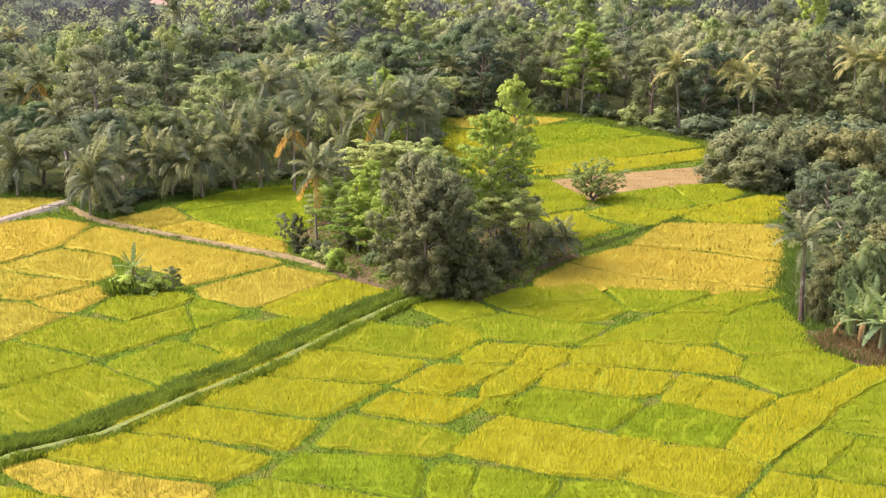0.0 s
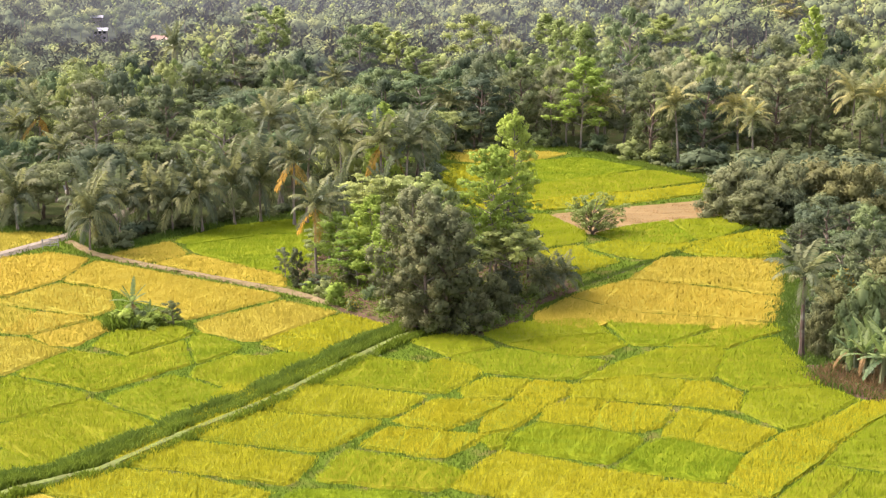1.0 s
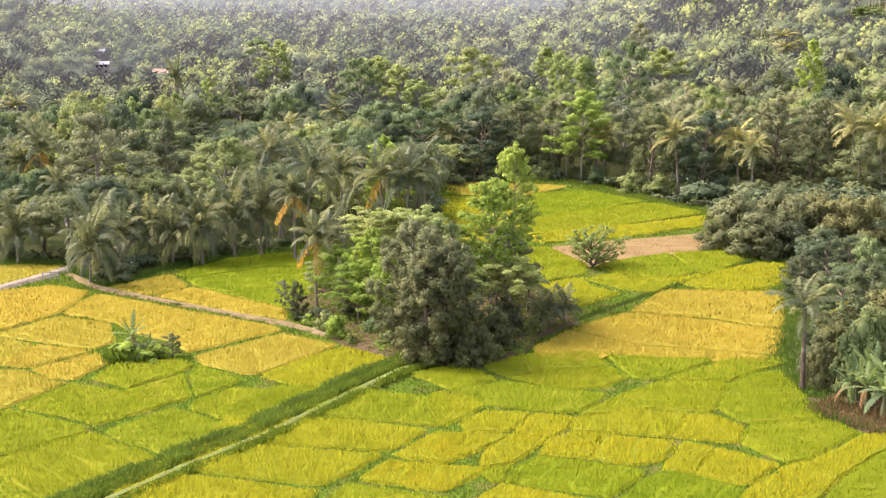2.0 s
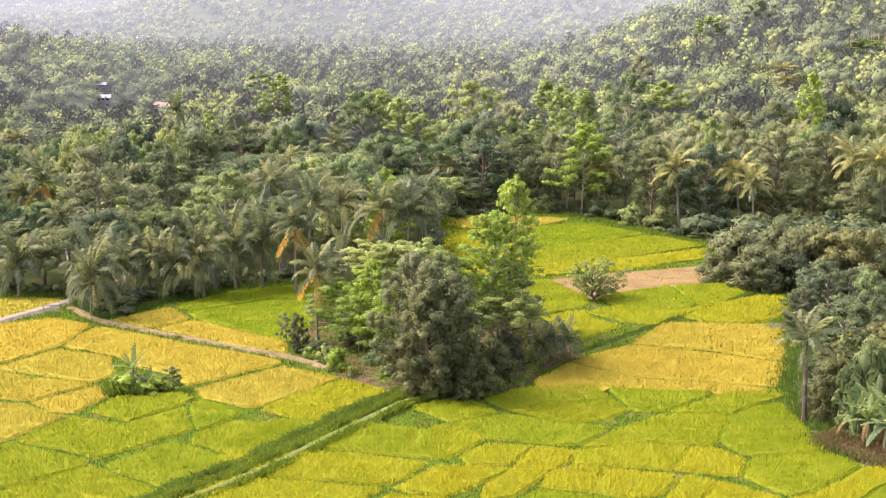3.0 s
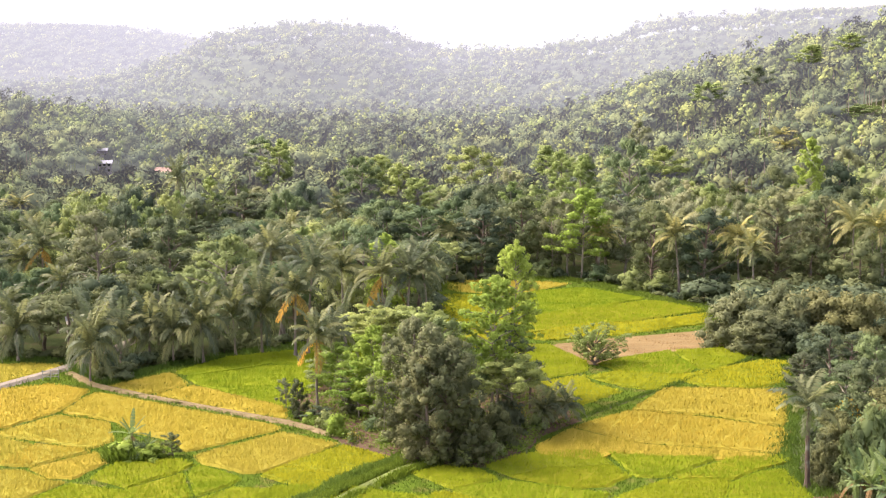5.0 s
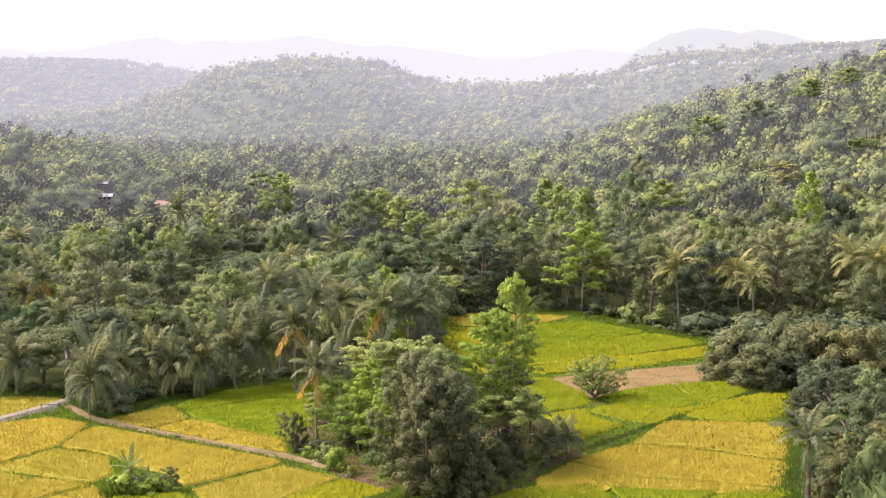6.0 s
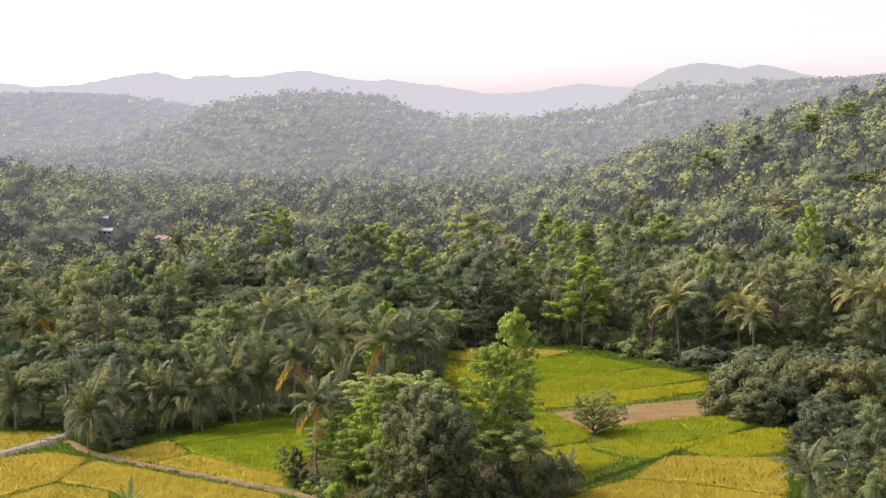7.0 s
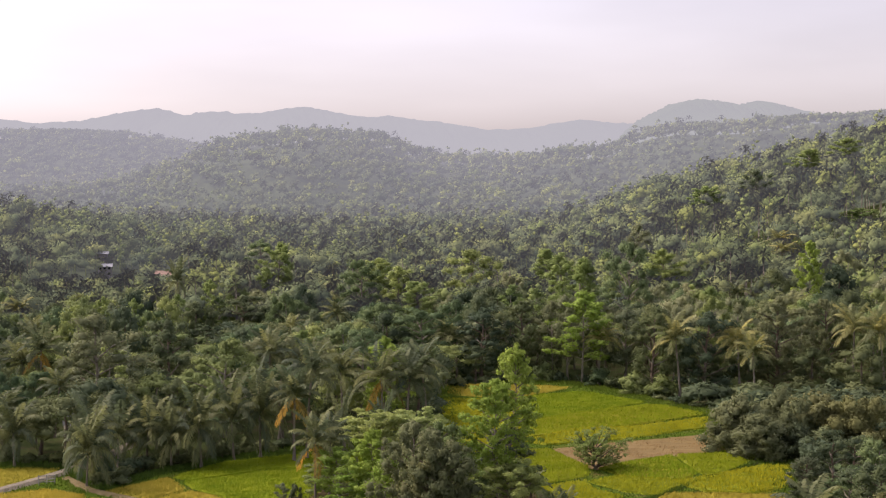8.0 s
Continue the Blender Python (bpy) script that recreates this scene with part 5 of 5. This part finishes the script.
plant("emergent_tree", -14.2, 430.0, 19.7, 10.1, 1)
plant("broad_tree", 8.9, 470.0, 23.5, 19.4, 1)
plant("emergent_tree", 39.0, 520.0, 20.9, 14.3, 0)
plant("emergent_tree", 73.1, 470.0, 19.0, 13.8, 1)
plant("broad_tree", 53.4, 430.0, 17.4, 15.2, 2)
plant("emergent_tree", 33.0, 380.0, 15.1, 11.9, 0)
plant("olive_tree", 76.0, 560.0, 20.1, 13.2, 1)
plant("emergent_tree", 116.9, 640.0, 16.7, 15.1, 0)
plant("broad_tree", -81.4, 640.0, 18.0, 17.6, 0)
plant("coconut_palm", 116.2, 500.0, 9.7, 12.2, 5)
plant("coconut_palm", 115.6, 480.0, 9.5, 11.7, 6)
plant("coconut_palm", 86.9, 420.0, 12.4, 11.5, 1)
plant("coconut_palm", -123.3, 420.0, 11.8, 11.5, 5)
plant("coconut_palm", -30.4, 420.0, 12.3, 11.5, 3)
plant("emergent_tree", 150.1, 520.0, 8.5, 14.3, 1)
plant("emergent_tree", 170.5, 680.0, 17.3, 16.0, 0)
plant("emergent_tree", 189.1, 680.0, 16.7, 16.0, 1)
plant("olive_tree", 139.3, 640.0, 17.8, 17.6, 2)


# ---- the woods behind: trees that stand near the fields ----
LANDMARKS = tuple(FEATURES) + ((-146.5, 622, 3.5, 7), (-151.8, 640, 8.5, 6), (-117.5, 606, 3.0, 9))


def sight_cap(x, y):
    """How high the common growth may be at a place: capped at the camera's sight line to the tall single trees and
    houses behind.
    """
    most = [EYE - (EYE - fz) * y / fy for fx, fy, fz, w in LANDMARKS if y + 3 < fy and abs(x / y - fx / fy) < 0.45 * w / fy + 3.0 / y]
    return min(most, default=99.0) - float(land(x, y))


def woods_near():
    rng = np.random.default_rng(77)
    placed = [(o.matrix_basis.translation.x, o.matrix_basis.translation.y) for o in scene.objects if o.parent is None and o.type == "EMPTY" and o.name[:4] != "rice"]
    placed += [(-66.5, 262.0), (-64.0, 256.0)]
    kinds = ["coconut_fill"] * 4 + ["wood_round"] * 6 + ["wood_broad"] * 8 + ["wood_olive"] * 7 + ["wood_light"] * 4 + ["areca_palm"] * 1
    for _ in range(9000):
        y = 232 + 190 * rng.random()
        x = rng.uniform(-1, 1) * (0.325 * y + 12)
        if inside(FIELDS, x, y) or any(inside(FIELDS, x + a, y + b) for a, b in ((4, -3), (-4, -3), (0, -5))):
            continue
        room = min(sight_cap(x, y), 5.5 if x > 42 and y < 302 else 99.0)
        if room < 4.0:
            continue
        gap = 6.0 if room < 9 else 7.0
        if any((x - a) ** 2 + (y - b) ** 2 < gap * gap for a, b in placed):
            continue
        placed.append((x, y))
        k = kinds[rng.integers(len(kinds))]
        h = {"coconut_fill": rng.uniform(11, 17), "areca_palm": rng.uniform(12, 16), "wood_light": rng.uniform(14, 20)}.get(k, rng.uniform(11, 18))
        if h > room:
            k, h = "edge_bush" if room < 6 else ("wood_round", "wood_broad")[int(rng.integers(2))], room
        plant(k, x, y, h, None if k == "areca_palm" else rng.uniform(9, 13.5) * (0.6 if k == "wood_light" else 1), int(rng.integers({"coconut_fill": 4, "edge_bush": 2}.get(k, 3))))
    # undergrowth along the wood's edge
    for (x0, y0), (x1, y1) in zip(FIELDS[:19], FIELDS[1:20]):
        n = int(math.dist((x0, y0), (x1, y1)) / 3.2)
        for i in range(n):
            t = (i + rng.random()) / n
            if y0 < 200 and x0 > 0:
                continue
            out = Vector((-(y1 - y0), x1 - x0)).normalized() * rng.uniform(1.5, 4.5)
            plant("edge_bush", x0 + (x1 - x0) * t + out.x, y0 + (y1 - y0) * t + out.y, rng.uniform(1.2, 3.2), rng.uniform(2.5, 5), int(rng.integers(2)))


woods_near()


# treeless ellipses at the houses, drawn out towards the camera to keep them visible
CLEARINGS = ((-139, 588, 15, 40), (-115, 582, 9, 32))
# ellipses with tree heights capped below the camera's sight line to the houses
VIEW_CAPS = ((-128, 545, 24, 75, 8.5), (-106, 455, 24, 50, 12.0))


def far_palm(x, y, z, h, spread, rng):
    """A palm far off: a thin stem and a star of arching leaves, each in two lengths."""
    c = np.array([x, y, z + h * 0.95])
    k = 15
    a = np.arange(k) * 2.4 + rng.random()
    el = np.linspace(1.15, -0.35, k)
    d = np.stack([np.cos(a) * np.cos(el), np.sin(a) * np.cos(el), np.sin(el)], -1)
    L = spread * 0.5 * rng.uniform(0.85, 1.15, k)[:, None]
    side = np.stack([-np.sin(a), np.cos(a), np.zeros(k)], -1) * spread * 0.06
    m, e = c + d * L * 0.55, c + d * L * 0.92 + np.array([0, 0, -1.0]) * L * 0.45
    low = np.array([0, 0, -0.05 * spread])
    v = np.stack([np.broadcast_to(c, m.shape), m + side + low, m - side + low, m - side + low, m + side + low, e], 1).reshape(-1, 3)
    up = unit(np.repeat(d, 6, 0) + np.array([0, 0, 0.9]))
    return (v, np.arange(len(v)).reshape(-1, 3)), up


def far_crown(x, y, z, h, spread, column, quads, leaf, small, rng):
    """A broad or tall tree far off: a crown of several uneven boughs of leaf sprays over close inner masses."""
    n = 3 if small else 9 if column else 7
    r = spread * 0.5
    up = h * (0.4 if column else rng.uniform(0.26, 0.38))
    mid = np.array([x, y, z + h - up])
    if column:
        t = np.linspace(-0.85, 0.75, n)
        off = np.stack([np.cos(np.arange(n) * 2.4) * 0.45, np.sin(np.arange(n) * 2.4) * 0.45, t], -1)
        rad = r * rng.uniform(0.45, 0.75, n) * (1.05 - 0.35 * t)
    else:
        d = unit(rng.normal(size=(n, 3)) * np.array([1, 1, 0.6]) + np.array([0, 0, 0.35]))
        d[0] = (0, 0, 0.55)
        off, rad = d * rng.uniform(0.45, 0.8, (n, 1)), r * rng.uniform(0.38, 0.62, n)
    out, shade = [], []
    q = max(4, int(quads / n))
    for o, rr in zip(off, rad):
        c = mid + o * np.array([r, r, up])
        form = np.array([rr, rr, min(rr, up) * 0.8])
        lean = o * 0.5 + np.array([0, 0, 0.4])
        v, f = core(c, form * 0.58, rng, 0.25, True)
        out.append((v, f))
        shade.append(unit(unit(v - c) + lean))
        k = unit(rng.normal(size=(q, 3)) + np.array([0, -0.25, 0.4]))
        out.append(leaf_triangles(c + k * form * rng.uniform(0.75, 1.15, (q, 1)), k + rng.normal(0, 0.35, (q, 3)), leaf, rng, 0.9))
        shade.append(np.repeat(unit(k + lean + rng.normal(0, 0.06 if small else 0.13, (q, 3))), 3, 0))
    return joined(out), np.concatenate(shade)


def far_woods(name, y0, y1, gap, tall, crown, quads, leaf, materials, seed, label, palms=0.35, small=False, west=None):
    """A stretch of continuous woods, too many trees to count: crowns of leaf clumps and palm tufts over the land."""
    rng = np.random.default_rng(seed)
    kinds = len(materials[0])
    layers = [([], [], []) for _ in range(kinds + 1)]
    stems = []

    def put(i, made, shade, tone):
        layers[i][0].append(made)
        layers[i][1].append(shade)
        layers[i][2].append(np.full(len(made[0]), tone))

    y = y0
    while y < y1:
        half = 0.335 * y + 25
        n = int(2 * half / gap)
        xs = -half + (np.arange(n) + rng.uniform(-0.45, 0.45, n) + 0.5) * gap
        ysr = y + rng.uniform(-0.5, 0.5, n) * gap
        for x, yy in zip(xs, ysr):
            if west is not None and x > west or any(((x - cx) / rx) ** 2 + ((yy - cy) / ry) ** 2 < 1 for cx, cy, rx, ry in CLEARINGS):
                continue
            cap = min([most for cx, cy, rx, ry, most in VIEW_CAPS if ((x - cx) / rx) ** 2 + ((yy - cy) / ry) ** 2 < 1], default=99.0)
            cap = max(4.0, min(cap, sight_cap(x, yy)))
            z = float(land(x, yy))
            grove = math.sin(x / 41 + 2) * math.sin(yy / 57 + 1)
            h = min(cap, tall * rng.uniform(0.7, 1.15))
            if rng.random() < palms + 0.22 * grove:
                h = min(cap, h * rng.uniform(0.95, 1.4))
                made, shade = far_palm(x, yy, z, h, crown * rng.uniform(0.75, 1.0), rng)
                put(kinds, made, shade, rng.random())
                stems.append(tube([(x, yy, z), (x + 0.3, yy, z + h * 0.5), (x, yy, z + h * 0.95)], [0.22, 0.18, 0.14], 3))
            else:
                # rising ground gets more light-toned trees, painting the sunlight on the slope
                sort = int(rng.choice(kinds, p=(0.24, 0.42, 0.34) if z > 6 and yy < 1000 else (0.45, 0.37, 0.18)))
                column = sort == kinds - 1 and rng.random() < 0.6
                size = 0.62 if column else 0.7 + 0.85 * rng.random() ** 1.8
                h = min(cap, h * (rng.uniform(1.15, 1.6) if column else 0.72 + 0.3 * size))
                made, shade = far_crown(x, yy, z, h, crown * size, column, int(quads * size ** 1.4), leaf, small, rng)
                put(sort, made, shade, min(1.0, max(0.0, 0.5 + 0.25 * grove + rng.normal(0, 0.3))))
                if rng.random() < 0.5:
                    stems.append(tube([(x, yy, z), (x, yy, z + h * 0.3), (x, yy, z + h * 0.7)], [0.3, 0.25, 0.15], 3))
        y += gap * 0.92
    for i, (made, shade, tone) in enumerate(layers):
        if made:
            called = name + ("_palms" if i == kinds else "")
            v, f = joined(made)
            me = mesh_of(called, v, f, materials[1] if i == kinds else materials[0][i], np.concatenate(tone), normals=np.concatenate(shade))
            tagged(new(called, me), label, "forest", kind="stuff")
    if len(materials) > 2:
        v, f = joined(stems)
        tagged(new(name + "_stems", mesh_of(name + "_stems", v, f, materials[2])), "pale stems of the wooded slope", "forest", kind="stuff")


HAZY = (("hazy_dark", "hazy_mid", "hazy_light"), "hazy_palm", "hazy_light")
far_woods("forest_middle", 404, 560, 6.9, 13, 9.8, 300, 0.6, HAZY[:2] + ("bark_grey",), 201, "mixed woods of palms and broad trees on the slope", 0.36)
far_woods("forest_valley", 567, 706, 7.2, 14, 9.8, 170, 0.8, HAZY, 202, "mixed woods across the valley floor with haze painted as glow", 0.36)
far_woods("forest_valley", 712, 880, 8.0, 14, 10.5, 100, 1.05, HAZY, 203, "mixed woods across the valley floor with haze painted as glow", 0.22)
far_woods("forest_valley", 887, 1090, 9.2, 14, 11.5, 36, 1.6, HAZY[:2], 204, "mixed woods across the valley floor with haze painted as glow", 0.12, True)
far_woods("forest_hills", 1098, 1330, 11, 14, 13, 30, 2.0, HAZY[:2], 205, "wooded hills closing the valley, mist painted as glow", 0.05, True)
far_woods("forest_hills", 1340, 1570, 12, 14, 14, 26, 2.3, HAZY[:2], 206, "wooded hills closing the valley, mist painted as glow", 0.0, True)
far_woods("forest_hills", 1582, 2080, 15, 15, 17, 20, 3.0, HAZY[:2], 207, "wooded ridge behind the hill, mist painted as glow", 0.0, True, 140)


# ---- houses and small works ----
def box(x0, x1, y0, y1, z0, z1, bevel=0.02):
    bm = bmesh.new()
    bmesh.ops.create_cube(bm, size=1.0, matrix=Matrix.Translation(((x0 + x1) / 2, (y0 + y1) / 2, (z0 + z1) / 2)) @ Matrix.Diagonal((x1 - x0, y1 - y0, z1 - z0, 1)))
    if bevel:
        bmesh.ops.bevel(bm, geom=bm.edges[:], offset=bevel, segments=1, affect="EDGES")
    return bm


def solid(name, bm, material, parent, label=""):
    me = bpy.data.meshes.new(name)
    bm.to_mesh(me)
    bm.free()
    me.materials.append(M[material])
    return part(name, me, parent, label)


def roof_slope(w, d, rise, over, side):
    """One sheet of a gable roof, with ribs."""
    bm = bmesh.new()
    n = 12
    for k in range(n):
        x0, x1 = -w / 2 - over + (w + 2 * over) * k / n, -w / 2 - over + (w + 2 * over) * (k + 1) / n
        m = (x0 + x1) / 2
        cols = [(x0, 0.0), (m, 0.05), (x1, 0.0)]
        for (a, za), (c, zc) in zip(cols, cols[1:]):
            q = [(a, 0, rise + za), (c, 0, rise + zc), (c, side * (d / 2 + over), zc - over * 0.4), (a, side * (d / 2 + over), za - over * 0.4)]
            bm.faces.new([bm.verts.new(p) for p in q])
            bm.faces.new([bm.verts.new((p[0], p[1], p[2] - 0.06)) for p in reversed(q)])
    return bm


def house(x, y, z, turn, w, d, h, rise, wall, roof, label, storeys=1):
    """A small village house: four walls with openings set in, a ribbed gable roof in two sheets."""
    ob = root("house", label, "house", "village houses")
    ob.matrix_basis = pose(x, y, z, 0, 0, turn)
    t = 0.2
    for name, q in (("wall", (-w / 2, w / 2, -d / 2, -d / 2 + t)), ("wall", (-w / 2, w / 2, d / 2 - t, d / 2)), ("wall", (-w / 2, -w / 2 + t, -d / 2 + t, d / 2 - t)), ("wall", (w / 2 - t, w / 2, -d / 2 + t, d / 2 - t))):
        solid(name, box(*q, -1.5, h, 0), wall, ob)
    for s in (-1, 1):
        bm = bmesh.new()
        bm.faces.new([bm.verts.new((s * (w / 2 - 0.01), yy, zz)) for yy, zz in ((-d / 2, h), (d / 2, h), (0, h + rise))])
        bmesh.ops.solidify(bm, geom=bm.faces[:], thickness=0.15)
        solid("gable", bm, wall, ob)
        sheet = roof_slope(w, d, rise, 0.6, s)
        bmesh.ops.translate(sheet, verts=sheet.verts[:], vec=(0, 0, h + 0.03))
        solid("roof_sheet", sheet, roof, ob)
    for level in range(storeys):
        for k in range(3):
            cx, zb = -w / 3 + k * w / 3, level * h / storeys
            if k == 1 and level == 0:
                solid("door", box(cx - 0.45, cx + 0.45, -d / 2 - 0.05, -d / 2 - 0.004, 0.0, 2.0), "wood", ob, "plain wooden door")
            else:
                win = solid("window", box(cx - 0.6, cx + 0.6, -d / 2 - 0.05, -d / 2 - 0.004, zb + 0.9, zb + 2.0), "wood", ob)
                solid("pane", box(cx - 0.5, cx + 0.5, -d / 2 - 0.07, -d / 2 - 0.054, zb + 1.0, zb + 1.9, 0), "glass_dark", win)
    return ob


house(-146.5, 622, float(land(-146.5, 622)) + 1.0, 8, 5.6, 5.0, 4.6, 1.0, "wall_shade", "roof_metal", "two-storey village house with a white metal roof among trees", 2)
# lifted 5.6 m off the land to sit right in the camera's view
house(-151.8, 640, float(land(-151.8, 640)) + 5.6, 8, 4.4, 4.0, 3.6, 0.8, "wall_shade", "roof_metal", "small grey village house with a pale metal roof, raised to fit the view")
house(-117.5, 606, float(land(-117.5, 606)), -12, 7.0, 6.0, 4.2, 1.6, "wall_pink", "roof_tile", "pinkish village house with a brown tiled roof")
house(-66.5, 263, 0.0, 20, 6.5, 5.0, 3.2, 1.3, "wall_paint", "roof_metal", "low house with a grey metal roof behind the palms")
house(-10.6, 208.5, 0.4, 5, 3.2, 2.6, 2.4, 0.8, "wall_paint", "roof_tile", "small whitewashed field hut within the tree clump")


def railing(x, y, turn):
    """A low wooden barrier at the end of the farm road: posts and rails."""
    ob = root("railing", "weathered grey wooden barrier of posts and rails beside the road", "railing")
    ob.matrix_basis = pose(x, y, 0, 0, 0, turn)
    for px in (-1.2, 0.0, 1.2):
        solid("post", box(px - 0.07, px + 0.07, -0.07, 0.07, -0.3, 1.65), "wood", ob)
    for z in (0.55, 1.0, 1.5):
        solid("rail", box(-1.35, 1.35, -0.13, -0.075, z - 0.06, z + 0.06), "wood", ob)
    return ob


railing(-62.3, 223.3, 12)
